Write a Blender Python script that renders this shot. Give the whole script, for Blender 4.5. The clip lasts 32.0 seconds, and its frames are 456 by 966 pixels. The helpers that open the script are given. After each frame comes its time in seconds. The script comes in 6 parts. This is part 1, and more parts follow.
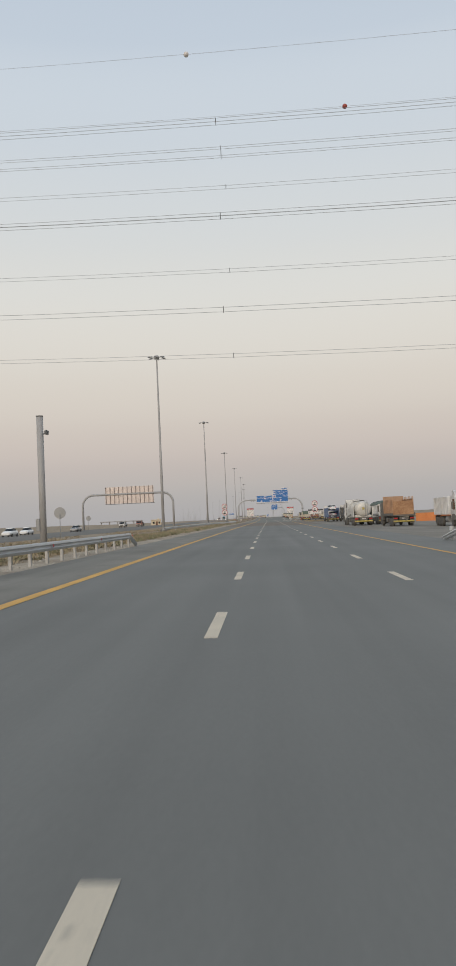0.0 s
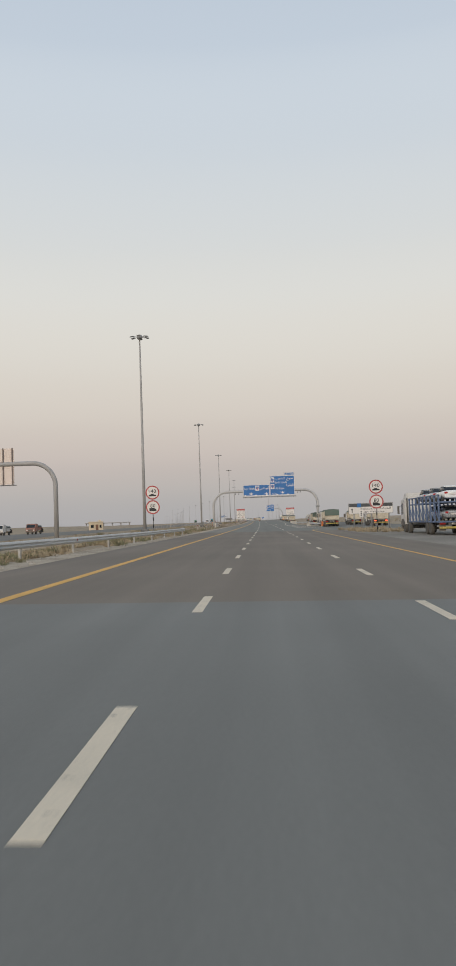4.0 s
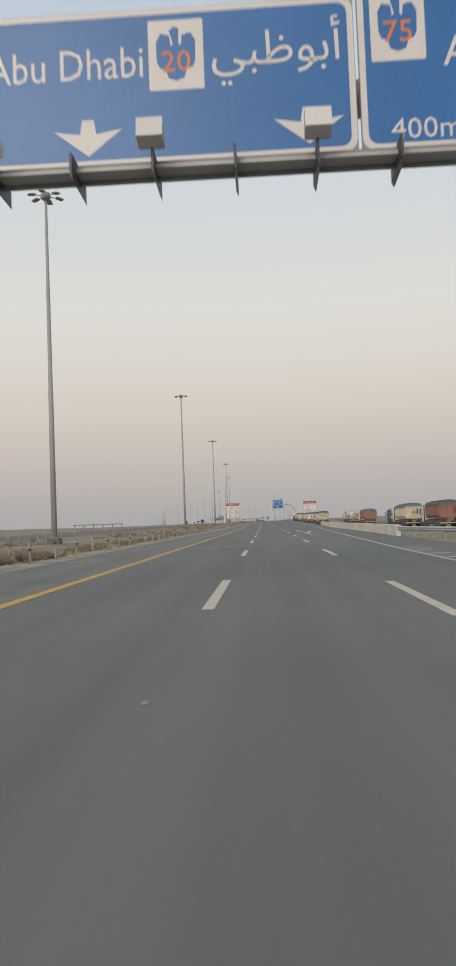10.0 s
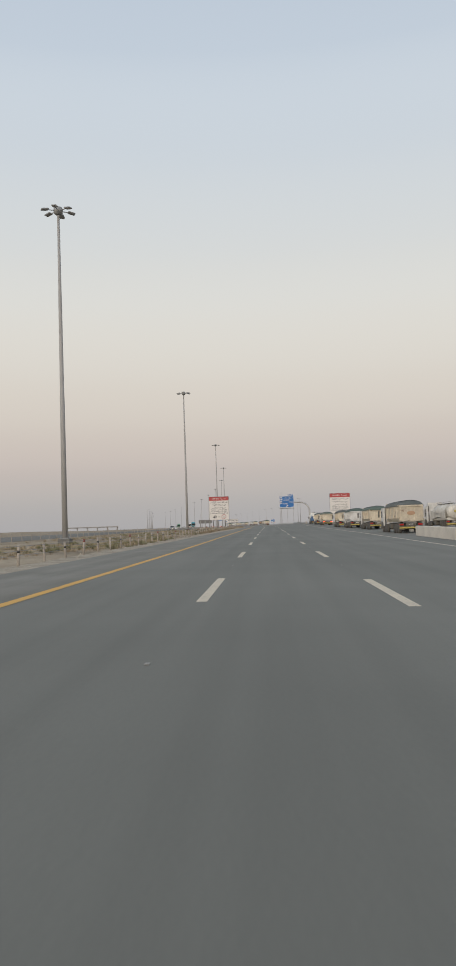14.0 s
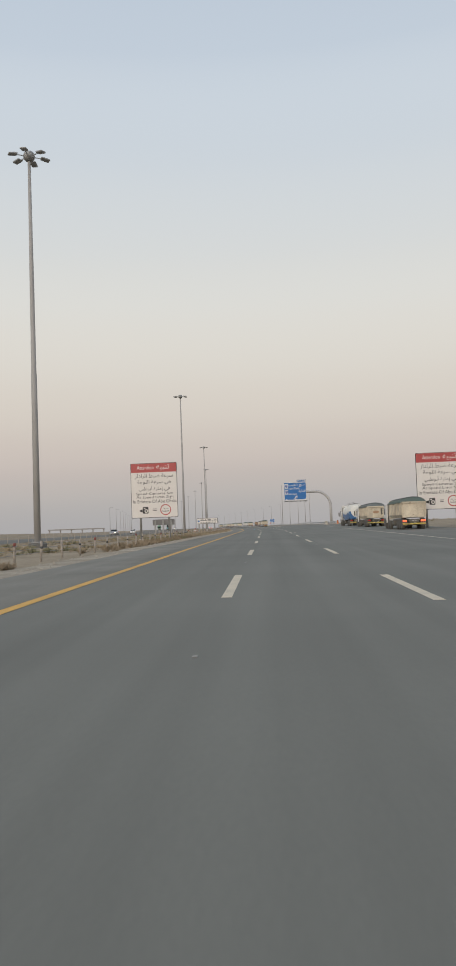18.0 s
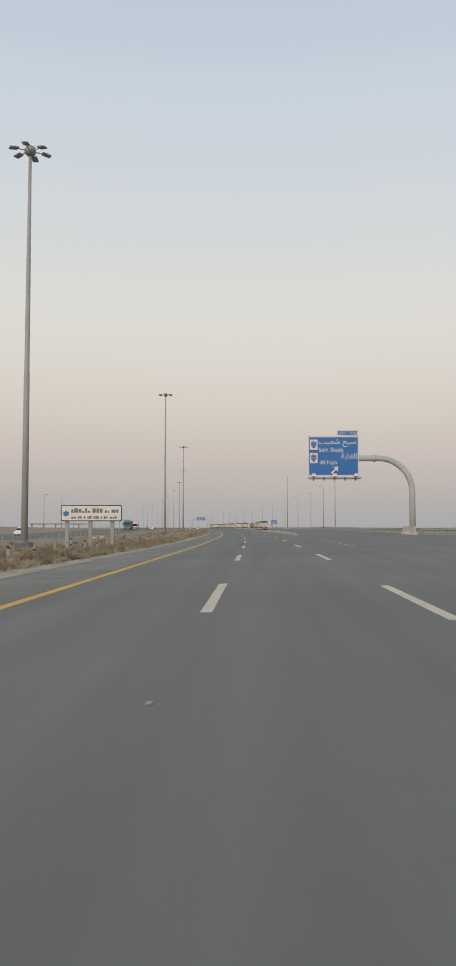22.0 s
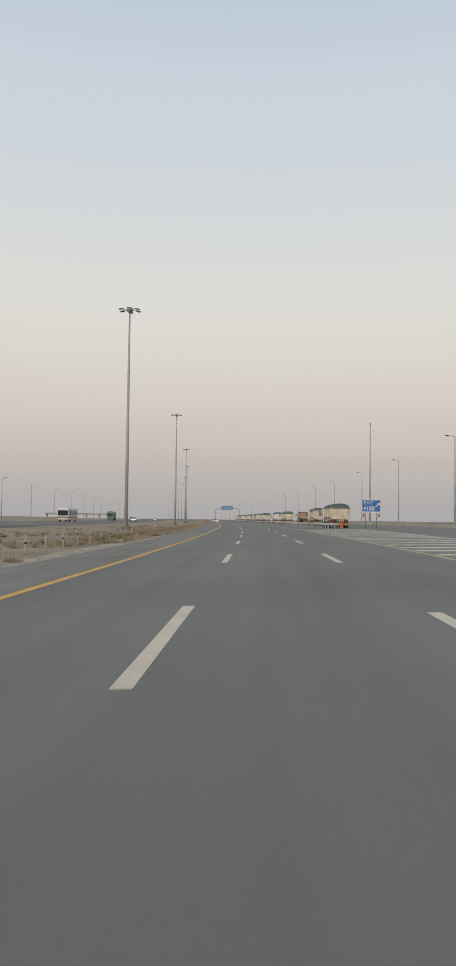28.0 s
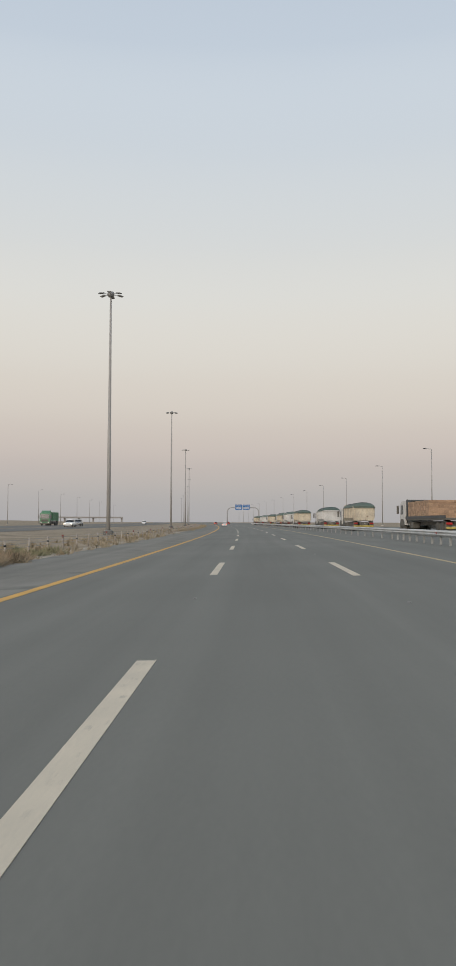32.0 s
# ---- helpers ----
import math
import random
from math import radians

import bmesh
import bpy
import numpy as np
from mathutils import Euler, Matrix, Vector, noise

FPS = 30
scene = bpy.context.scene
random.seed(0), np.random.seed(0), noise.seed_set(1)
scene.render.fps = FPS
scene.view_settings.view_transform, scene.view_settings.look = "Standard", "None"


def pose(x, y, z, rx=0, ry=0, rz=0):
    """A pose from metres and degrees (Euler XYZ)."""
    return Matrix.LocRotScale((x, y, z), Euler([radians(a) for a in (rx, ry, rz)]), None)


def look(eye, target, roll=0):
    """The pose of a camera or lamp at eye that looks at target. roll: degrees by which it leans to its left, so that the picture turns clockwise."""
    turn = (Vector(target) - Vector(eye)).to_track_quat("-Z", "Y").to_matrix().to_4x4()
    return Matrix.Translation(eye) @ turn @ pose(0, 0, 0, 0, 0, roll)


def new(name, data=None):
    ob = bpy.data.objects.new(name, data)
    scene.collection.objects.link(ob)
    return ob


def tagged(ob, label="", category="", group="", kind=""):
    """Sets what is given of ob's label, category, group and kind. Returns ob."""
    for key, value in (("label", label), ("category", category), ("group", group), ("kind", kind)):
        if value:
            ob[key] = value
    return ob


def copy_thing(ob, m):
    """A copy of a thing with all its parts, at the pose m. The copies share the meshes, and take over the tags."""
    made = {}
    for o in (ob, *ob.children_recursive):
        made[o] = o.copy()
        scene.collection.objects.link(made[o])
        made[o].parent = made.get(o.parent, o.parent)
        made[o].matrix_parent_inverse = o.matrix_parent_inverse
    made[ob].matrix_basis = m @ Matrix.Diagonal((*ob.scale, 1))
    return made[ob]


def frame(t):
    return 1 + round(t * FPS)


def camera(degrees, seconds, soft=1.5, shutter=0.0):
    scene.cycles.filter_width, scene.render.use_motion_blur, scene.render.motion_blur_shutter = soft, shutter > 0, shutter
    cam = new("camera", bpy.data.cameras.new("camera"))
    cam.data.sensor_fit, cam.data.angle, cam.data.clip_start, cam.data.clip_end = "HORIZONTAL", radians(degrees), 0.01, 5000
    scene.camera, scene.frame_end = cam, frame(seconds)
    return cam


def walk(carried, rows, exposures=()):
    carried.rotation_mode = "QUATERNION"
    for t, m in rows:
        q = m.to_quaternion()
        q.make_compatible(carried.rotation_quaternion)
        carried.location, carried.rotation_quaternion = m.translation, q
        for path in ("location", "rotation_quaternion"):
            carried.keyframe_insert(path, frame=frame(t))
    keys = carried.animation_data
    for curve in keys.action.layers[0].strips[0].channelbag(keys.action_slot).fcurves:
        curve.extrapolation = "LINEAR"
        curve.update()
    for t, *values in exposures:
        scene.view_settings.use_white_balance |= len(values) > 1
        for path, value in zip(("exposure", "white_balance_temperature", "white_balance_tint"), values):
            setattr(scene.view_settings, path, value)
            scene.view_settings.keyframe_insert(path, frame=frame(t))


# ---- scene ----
cam = camera(32.49, 32.0, 1.8, 0.1)
PATH = [
    (0, (0.711, 14.269, 1.392), (-0.174, 34.228, 2.318), -2.60),
    (0.5, (0.732, 29.062, 1.392), (-0.164, 49.023, 2.255), -2.35),
    (1, (0.801, 43.908, 1.392), (-0.076, 63.869, 2.285), -2.32),
    (1.5, (0.927, 58.697, 1.392), (0.064, 78.656, 2.339), -2.00),
    (2, (1.070, 73.519, 1.392), (0.234, 93.479, 2.348), -2.14),
    (2.5, (1.184, 88.243, 1.392), (0.378, 108.203, 2.365), -1.81),
    (3, (1.287, 102.951, 1.392), (0.465, 122.916, 2.234), -2.07),
    (3.5, (1.443, 117.694, 1.392), (0.666, 137.654, 2.377), -1.98),
    (4, (1.613, 132.384, 1.392), (0.845, 152.345, 2.379), -1.94),
    (4.5, (1.820, 147.034, 1.392), (1.058, 166.995, 2.383), -1.91),
    (5, (2.019, 161.690, 1.392), (1.262, 181.650, 2.387), -1.88),
    (5.5, (2.169, 176.397, 1.392), (1.413, 196.358, 2.389), -1.83),
    (6, (2.300, 191.156, 1.392), (1.489, 211.114, 2.391), -1.94),
    (6.5, (2.386, 205.893, 1.392), (1.529, 225.850, 2.382), -2.24),
    (7, (2.452, 220.737, 1.392), (1.522, 240.691, 2.377), -1.45),
    (7.5, (2.410, 235.567, 1.392), (1.443, 255.518, 2.410), -1.93),
    (8, (2.369, 250.289, 1.392), (1.400, 270.242, 2.360), -2.08),
    (8.5, (2.370, 264.530, 1.392), (1.392, 284.482, 2.372), -1.82),
    (9, (2.397, 278.820, 1.392), (1.454, 298.772, 2.406), -1.92),
    (9.5, (2.500, 293.675, 1.392), (1.591, 313.630, 2.377), -2.09),
    (10, (2.539, 307.971, 1.392), (1.652, 327.926, 2.406), -2.14),
    (10.5, (2.546, 322.104, 1.392), (1.676, 342.060, 2.393), -2.20),
    (11, (2.564, 336.218, 1.392), (1.723, 356.176, 2.378), -1.64),
    (11.5, (2.658, 350.432, 1.392), (1.799, 370.388, 2.401), -1.93),
    (12, (2.765, 364.682, 1.392), (1.885, 384.634, 2.472), -1.87),
    (12.5, (2.843, 379.001, 1.392), (1.962, 398.953, 2.448), -1.72),
    (13, (2.884, 393.359, 1.392), (1.960, 413.308, 2.463), -1.46),
    (13.5, (2.915, 407.744, 1.392), (1.944, 427.690, 2.492), -1.72),
    (14, (2.889, 422.162, 1.392), (1.871, 442.106, 2.496), -1.89),
    (14.5, (2.792, 436.578, 1.394), (1.711, 456.518, 2.510), -1.51),
    (15, (2.677, 450.893, 1.408), (1.576, 470.831, 2.530), -1.46),
    (15.5, (2.504, 465.110, 1.437), (1.365, 485.047, 2.548), -1.34),
    (16, (2.336, 479.388, 1.481), (1.160, 499.323, 2.580), -1.23),
    (16.5, (2.234, 493.884, 1.540), (1.045, 513.819, 2.640), -1.17),
    (17, (2.136, 508.447, 1.603), (1.032, 528.386, 2.720), -1.76),
    (17.5, (2.148, 523.201, 1.668), (1.144, 543.140, 2.859), -2.10),
    (18, (2.257, 538.010, 1.732), (1.322, 557.957, 2.858), -2.08),
    (18.5, (2.366, 552.860, 1.797), (1.454, 572.808, 2.909), -1.94),
    (19, (2.472, 567.570, 1.861), (1.606, 587.519, 2.994), -1.97),
    (19.5, (2.551, 582.186, 1.925), (1.668, 602.131, 3.104), -1.71),
    (20, (2.581, 596.794, 1.989), (1.665, 616.741, 3.108), -1.33),
    (20.5, (2.547, 611.725, 2.054), (1.609, 631.668, 3.237), -1.47),
    (21, (2.463, 626.696, 2.119), (1.522, 646.640, 3.270), -0.89),
    (21.5, (2.353, 641.506, 2.183), (1.401, 661.451, 3.311), -0.57),
    (22, (2.271, 656.164, 2.238), (1.312, 676.109, 3.372), 0.05),
    (22.5, (2.235, 671.041, 2.277), (1.241, 690.987, 3.353), -0.26),
    (23, (2.145, 685.809, 2.301), (1.057, 705.750, 3.395), -0.22),
    (23.5, (1.909, 700.608, 2.308), (0.745, 720.548, 3.322), 0.57),
    (24, (1.595, 715.362, 2.308), (0.354, 735.298, 3.321), 0.70),
    (24.5, (1.305, 730.155, 2.308), (-0.005, 750.087, 3.316), 0.63),
    (25, (0.967, 744.884, 2.308), (-0.417, 764.810, 3.312), 0.75),
    (25.5, (0.553, 759.542, 2.308), (-0.889, 779.466, 3.296), 0.96),
    (26, (0.077, 774.612, 2.308), (-1.463, 794.528, 3.289), 0.90),
    (26.5, (-0.477, 790.183, 2.308), (-2.130, 810.091, 3.275), 0.75),
    (27, (-1.132, 805.873, 2.308), (-2.902, 825.772, 3.261), 0.61),
    (27.5, (-1.882, 821.301, 2.308), (-3.756, 841.190, 3.254), 0.55),
    (28, (-2.705, 836.505, 2.308), (-4.729, 856.381, 3.236), 0.71),
    (28.5, (-3.631, 851.632, 2.308), (-5.790, 871.491, 3.283), 0.70),
    (29, (-4.679, 866.688, 2.308), (-6.924, 886.538, 3.273), 0.84),
    (29.5, (-5.768, 881.586, 2.308), (-8.083, 901.428, 3.265), 0.61),
    (30, (-6.907, 896.666, 2.308), (-9.280, 916.501, 3.275), 0.59),
    (30.5, (-8.057, 911.745, 2.308), (-10.481, 931.574, 3.280), 0.53),
    (31, (-9.250, 926.920, 2.308), (-11.694, 946.745, 3.304), 0.45),
    (31.5, (-10.480, 942.100, 2.308), (-12.968, 961.920, 3.299), 0.30),
    (32, (-11.738, 957.119, 2.308), (-14.316, 976.927, 3.304), 0.21),
]
walk(cam, [(t, look(eye, target, roll)) for t, eye, target, roll in PATH])

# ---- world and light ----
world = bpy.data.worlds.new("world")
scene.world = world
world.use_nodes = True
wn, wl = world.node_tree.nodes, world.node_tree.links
wn.clear()
w_out = wn.new("ShaderNodeOutputWorld")
w_bg = wn.new("ShaderNodeBackground")
w_mix = wn.new("ShaderNodeMix")
w_mix.data_type = "RGBA"
w_sky = wn.new("ShaderNodeTexSky")
w_sky.sky_type = "NISHITA"
w_sky.sun_disc = False
w_sky.sun_elevation = radians(6)
w_sky.sun_rotation = radians(200)
w_sky.dust_density = 4.0
w_dim = wn.new("ShaderNodeVectorMath")
w_dim.operation = "SCALE"
w_dim.inputs["Scale"].default_value = 0.1
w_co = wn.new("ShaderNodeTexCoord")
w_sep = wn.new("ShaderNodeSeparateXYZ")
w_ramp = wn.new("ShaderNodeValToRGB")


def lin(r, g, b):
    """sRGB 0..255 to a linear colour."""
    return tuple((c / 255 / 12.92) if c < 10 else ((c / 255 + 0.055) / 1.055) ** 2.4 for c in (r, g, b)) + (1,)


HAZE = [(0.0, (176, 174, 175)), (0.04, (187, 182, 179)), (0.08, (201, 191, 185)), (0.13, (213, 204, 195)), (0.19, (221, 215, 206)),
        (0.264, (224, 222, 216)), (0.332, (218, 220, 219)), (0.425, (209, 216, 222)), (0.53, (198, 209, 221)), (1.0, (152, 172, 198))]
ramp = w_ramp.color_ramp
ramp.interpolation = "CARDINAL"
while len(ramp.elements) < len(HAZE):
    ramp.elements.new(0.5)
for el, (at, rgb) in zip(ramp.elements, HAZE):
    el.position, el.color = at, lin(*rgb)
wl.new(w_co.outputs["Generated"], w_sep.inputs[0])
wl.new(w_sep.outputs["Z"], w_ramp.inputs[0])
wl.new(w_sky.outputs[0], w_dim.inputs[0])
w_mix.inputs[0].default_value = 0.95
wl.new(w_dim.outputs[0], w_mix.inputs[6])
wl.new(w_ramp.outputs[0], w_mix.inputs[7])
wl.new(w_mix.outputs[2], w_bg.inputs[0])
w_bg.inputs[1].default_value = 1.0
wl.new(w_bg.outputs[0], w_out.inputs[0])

sun = new("sun", bpy.data.lights.new("sun", "SUN"))
sun.data.energy, sun.data.angle, sun.data.color = 1.5, radians(30), (1.0, 0.88, 0.74)
sun.matrix_world = look((0, 0, 100), (35, 95, 58))

# ---- the line of the road: arc length s, offset to the right of the first lane line ----
KNOT, BEND = (-50.0, 100.0, 250.0, 400.0, 550.0, 700.0, 850.0, 1000.0, 1150.0, 1300.0, 1450.0, 1600.0, 1750.0, 1900.0), (-9.077e-05, -4.084e-05, 4.677e-05, 3.396e-05, -5.256e-05, 0.00027083, 0.00031952, 0.00025564, 0.00018574, 0.00013647, 0.00010237, 7.964e-05, 6.575e-05, 5.918e-05)
S0, DS = -200.0, 5.0
S_ALL = np.arange(S0, 3001, DS)
k_all = np.interp(S_ALL, KNOT, BEND)
TURN = np.concatenate([[0], np.cumsum((k_all[1:] + k_all[:-1]) / 2 * DS)])
TURN -= np.interp(0, S_ALL, TURN)
mid_turn = (TURN[1:] + TURN[:-1]) / 2
LINE_X = np.concatenate([[0], np.cumsum(-np.sin(mid_turn) * DS)])
LINE_Y = np.concatenate([[0], np.cumsum(np.cos(mid_turn) * DS)])
LINE_X -= np.interp(0, S_ALL, LINE_X)
LINE_Y -= np.interp(0, S_ALL, LINE_Y)


BANK_S, BANK = (-200, 120, 250, 500, 580, 656, 716, 870, 930, 2600), (-1.05, -1.05, -0.5, -0.4, -0.05, 1.0, 1.95, 2.1, 1.65, 1.5)
GRADE_S, GRADE = (-200, 430, 490, 640, 700, 2600), (0, 0, 0.25, 0.25, 0, 0)
RISE = np.concatenate([[0], np.cumsum(np.tan(np.radians(np.interp(S_ALL[:-1] + 2.5, GRADE_S, GRADE))) * DS)])


def bank(s):
    """Cross-fall of the road in degrees, right side up."""
    return float(np.interp(s, BANK_S, BANK))


def land(s, lat):
    """Height of the ground: a gentle rise along the road and its cross-fall."""
    median = np.interp(lat, (-60, -36, -24, -15.5, -9.5), (0.1, 0.12, 0.05, 0.05, 0.0))
    low = min(max((250 - s) / 60, 0), 1)
    median -= low * np.interp(lat, (-60, -36, -24, -15.5, -9.5), (0.15, 0.25, 0.5, 0.5, 0.0))
    if s > 850:
        median += np.interp(lat, (-200, -60, -36, -24), (0.0, 0.55, 0.5, 0.0)) * min((s - 850) / 100, 1)
    return float(np.interp(s, S_ALL, RISE)) + math.tan(radians(bank(s))) * min(max(lat - 1, -10), 24) + float(median)


def at(s, lat, z=0.0):
    a = np.interp(s, S_ALL, TURN)
    z = z + land(s, lat)
    return Vector((np.interp(s, S_ALL, LINE_X) + lat * math.cos(a), np.interp(s, S_ALL, LINE_Y) + lat * math.sin(a), z))


def on(s, lat, z=0.0, turn=0.0):
    """A pose on the road: y ahead along it, x to the right."""
    p = at(s, lat, z)
    return pose(p.x, p.y, p.z, 0, 0, math.degrees(np.interp(s, S_ALL, TURN)) + turn)


def flush(s, lat, z=0.0, turn=0.0):
    """A pose on the road that leans with its cross-fall."""
    side = 1 if abs(turn) < 90 else -1
    climb = math.degrees(math.atan((land(s + 2, lat) - land(s - 4, lat)) / 6))
    return on(s, lat, z, turn) @ pose(0, 0, 0, climb * side, -bank(s) * side, 0)


# ---- materials ----
def mat(name, rgb, rough=0.7, metal=0.0, vary=0.25, scale=3.0, grain=40.0, bump=0.0, tint=None, each=0.0, spec=0.5, emit=0.0, spots=None, streak=0.0):
    """A painted or natural surface: two sizes of noise in the colour, some in the roughness, a fine relief."""
    m = bpy.data.materials.new(name)
    m.use_nodes = True
    n, l = m.node_tree.nodes, m.node_tree.links
    bsdf = n["Principled BSDF"]
    co = n.new("ShaderNodeNewGeometry")
    big, small = n.new("ShaderNodeTexNoise"), n.new("ShaderNodeTexNoise")
    big.inputs["Scale"].default_value, big.inputs["Detail"].default_value = scale, 4
    small.inputs["Scale"].default_value, small.inputs["Detail"].default_value = grain, 3
    l.new(co.outputs["Position"], big.inputs["Vector"])
    l.new(co.outputs["Position"], small.inputs["Vector"])
    r = n.new("ShaderNodeValToRGB")
    dark = tint or tuple(c * (1 - vary) for c in rgb)
    light = tuple(min(c * (1 + vary * 0.6), 1) for c in rgb)
    r.color_ramp.elements[0].position, r.color_ramp.elements[1].position = 0.34, 0.66
    r.color_ramp.elements[0].color, r.color_ramp.elements[1].color = dark + (1,), light + (1,)
    mixed = n.new("ShaderNodeMath")
    mixed.operation = "MULTIPLY_ADD"
    mixed.inputs[1].default_value = 0.45
    add = n.new("ShaderNodeMath")
    add.operation = "MULTIPLY"
    add.inputs[1].default_value = 0.55
    l.new(big.outputs["Fac"], add.inputs[0])
    l.new(small.outputs["Fac"], mixed.inputs[0])
    l.new(add.outputs[0], mixed.inputs[2])
    l.new(mixed.outputs[0], r.inputs[0])
    colour = r.outputs[0]
    if streak:
        uv, stretch, long_noise = n.new("ShaderNodeUVMap"), n.new("ShaderNodeVectorMath"), n.new("ShaderNodeTexNoise")
        uv.uv_map = "along"
        stretch.operation = "MULTIPLY"
        stretch.inputs[1].default_value = (1.1, 0.025, 1.0)
        long_noise.inputs["Scale"].default_value, long_noise.inputs["Detail"].default_value = 1.0, 3
        band, shade = n.new("ShaderNodeMapRange"), n.new("ShaderNodeHueSaturation")
        band.inputs["From Min"].default_value, band.inputs["From Max"].default_value = 0.3, 0.7
        band.inputs["To Min"].default_value, band.inputs["To Max"].default_value = 1 - streak, 1 + streak
        l.new(uv.outputs[0], stretch.inputs[0])
        l.new(stretch.outputs[0], long_noise.inputs["Vector"])
        l.new(long_noise.outputs["Fac"], band.inputs[0])
        l.new(band.outputs[0], shade.inputs["Value"])
        l.new(colour, shade.inputs["Color"])
        colour = shade.outputs[0]
    if spots:
        worn, edge, over = n.new("ShaderNodeTexNoise"), n.new("ShaderNodeMapRange"), n.new("ShaderNodeMix")
        over.data_type = "RGBA"
        worn.inputs["Scale"].default_value, worn.inputs["Detail"].default_value = spots[1], 5
        edge.inputs["From Min"].default_value, edge.inputs["From Max"].default_value = spots[2], spots[2] + 0.1
        l.new(co.outputs["Position"], worn.inputs["Vector"])
        l.new(worn.outputs["Fac"], edge.inputs[0])
        l.new(edge.outputs[0], over.inputs[0])
        l.new(colour, over.inputs[6])
        over.inputs[7].default_value = spots[0] + (1,)
        colour = over.outputs[2]
    if each:
        info = n.new("ShaderNodeObjectInfo")
        hsv = n.new("ShaderNodeHueSaturation")
        span = n.new("ShaderNodeMapRange")
        span.inputs["To Min"].default_value, span.inputs["To Max"].default_value = 1 - each, 1 + each
        l.new(info.outputs["Random"], span.inputs[0])
        l.new(span.outputs[0], hsv.inputs["Value"])
        l.new(colour, hsv.inputs["Color"])
        colour = hsv.outputs[0]
    l.new(colour, bsdf.inputs["Base Color"])
    rr = n.new("ShaderNodeMapRange")
    rr.inputs["To Min"].default_value, rr.inputs["To Max"].default_value = max(rough - 0.12, 0.03), min(rough + 0.12, 1)
    l.new(small.outputs["Fac"], rr.inputs[0])
    l.new(rr.outputs[0], bsdf.inputs["Roughness"])
    bsdf.inputs["Metallic"].default_value = metal
    bsdf.inputs["Specular IOR Level"].default_value = spec
    if bump:
        b = n.new("ShaderNodeBump")
        b.inputs["Strength"].default_value, b.inputs["Distance"].default_value = 0.5, bump
        l.new(small.outputs["Fac"], b.inputs["Height"])
        l.new(b.outputs[0], bsdf.inputs["Normal"])
    if emit:
        bsdf.inputs["Emission Color"].default_value = rgb + (1,)
        bsdf.inputs["Emission Strength"].default_value = emit
    return m


ASPHALT = mat("asphalt", (0.178, 0.176, 0.154), 0.82, vary=0.14, scale=0.12, grain=26, bump=0.004, spec=0.35, streak=0.09, spots=((0.137, 0.133, 0.116), 0.35, 0.76))
ASPHALT_COOL = mat("asphalt_cool", (0.181, 0.182, 0.168), 0.82, vary=0.14, scale=0.12, grain=26, bump=0.004, spec=0.35, streak=0.09)
TAR = mat("tar_seam", (0.13, 0.129, 0.118), 0.75, vary=0.2, scale=0.8, grain=18, spec=0.4)
ASPHALT_BROWN = mat("asphalt_brown", (0.189, 0.161, 0.131), 0.85, vary=0.14, scale=0.12, grain=26, bump=0.004, spec=0.3, streak=0.1)
ASPHALT_OLD = mat("asphalt_old", (0.175, 0.168, 0.152), 0.88, vary=0.22, scale=0.2, grain=22, bump=0.005, spec=0.3)
SAND = mat("sand", (0.345, 0.285, 0.21), 0.95, vary=0.35, scale=0.16, grain=4, bump=0.03, tint=(0.215, 0.175, 0.125), spec=0.1)
VERGE = mat("verge_gravel", (0.42, 0.365, 0.29), 0.95, vary=0.4, scale=0.5, grain=16, bump=0.03, tint=(0.23, 0.195, 0.15), spec=0.1)
LOT = mat("dusty_lot", (0.27, 0.25, 0.215), 0.95, vary=0.3, scale=0.15, grain=8, bump=0.02, tint=(0.19, 0.175, 0.15), spec=0.1)
WHITE_LINE = mat("white_line", (0.66, 0.575, 0.445), 0.8, vary=0.12, scale=1.3, grain=38, tint=(0.55, 0.49, 0.39), spec=0.25, spots=((0.25, 0.23, 0.2), 9.0, 0.635))
YELLOW_LINE = mat("yellow_line", (0.68, 0.385, 0.085), 0.7, vary=0.15, scale=1.0, grain=30, tint=(0.54, 0.315, 0.09), spec=0.3)
FADED_YELLOW = mat("faded_yellow_line", (0.55, 0.43, 0.23), 0.75, vary=0.22, scale=1.0, grain=30, tint=(0.40, 0.33, 0.21), spec=0.3)
FENCE_POST = mat("weathered_post", (0.40, 0.355, 0.305), 0.9, vary=0.3, scale=3, grain=20, tint=(0.26, 0.23, 0.2), each=0.12)
RUSTY_BOX = mat("rusty_container", (0.36, 0.185, 0.12), 0.75, vary=0.3, scale=1.2, grain=9, tint=(0.32, 0.17, 0.11))
WALL_PALE = mat("pale_concrete", (0.70, 0.645, 0.565), 0.9, vary=0.16, scale=0.6, grain=14, bump=0.006, tint=(0.55, 0.5, 0.43), each=0.05)
SHOULDER = mat("shoulder_asphalt", (0.225, 0.215, 0.187), 0.9, vary=0.2, scale=0.3, grain=24, bump=0.004, spec=0.25, streak=0.12, spots=((0.17, 0.165, 0.145), 0.5, 0.62))
BACK_SHEET = mat("weathered_sign_back", (0.2, 0.2, 0.2), 0.6, 0.2, vary=0.2, scale=0.7, grain=10)
STIFFENER = mat("sign_stiffener", (0.24, 0.195, 0.175), 0.7, vary=0.2)
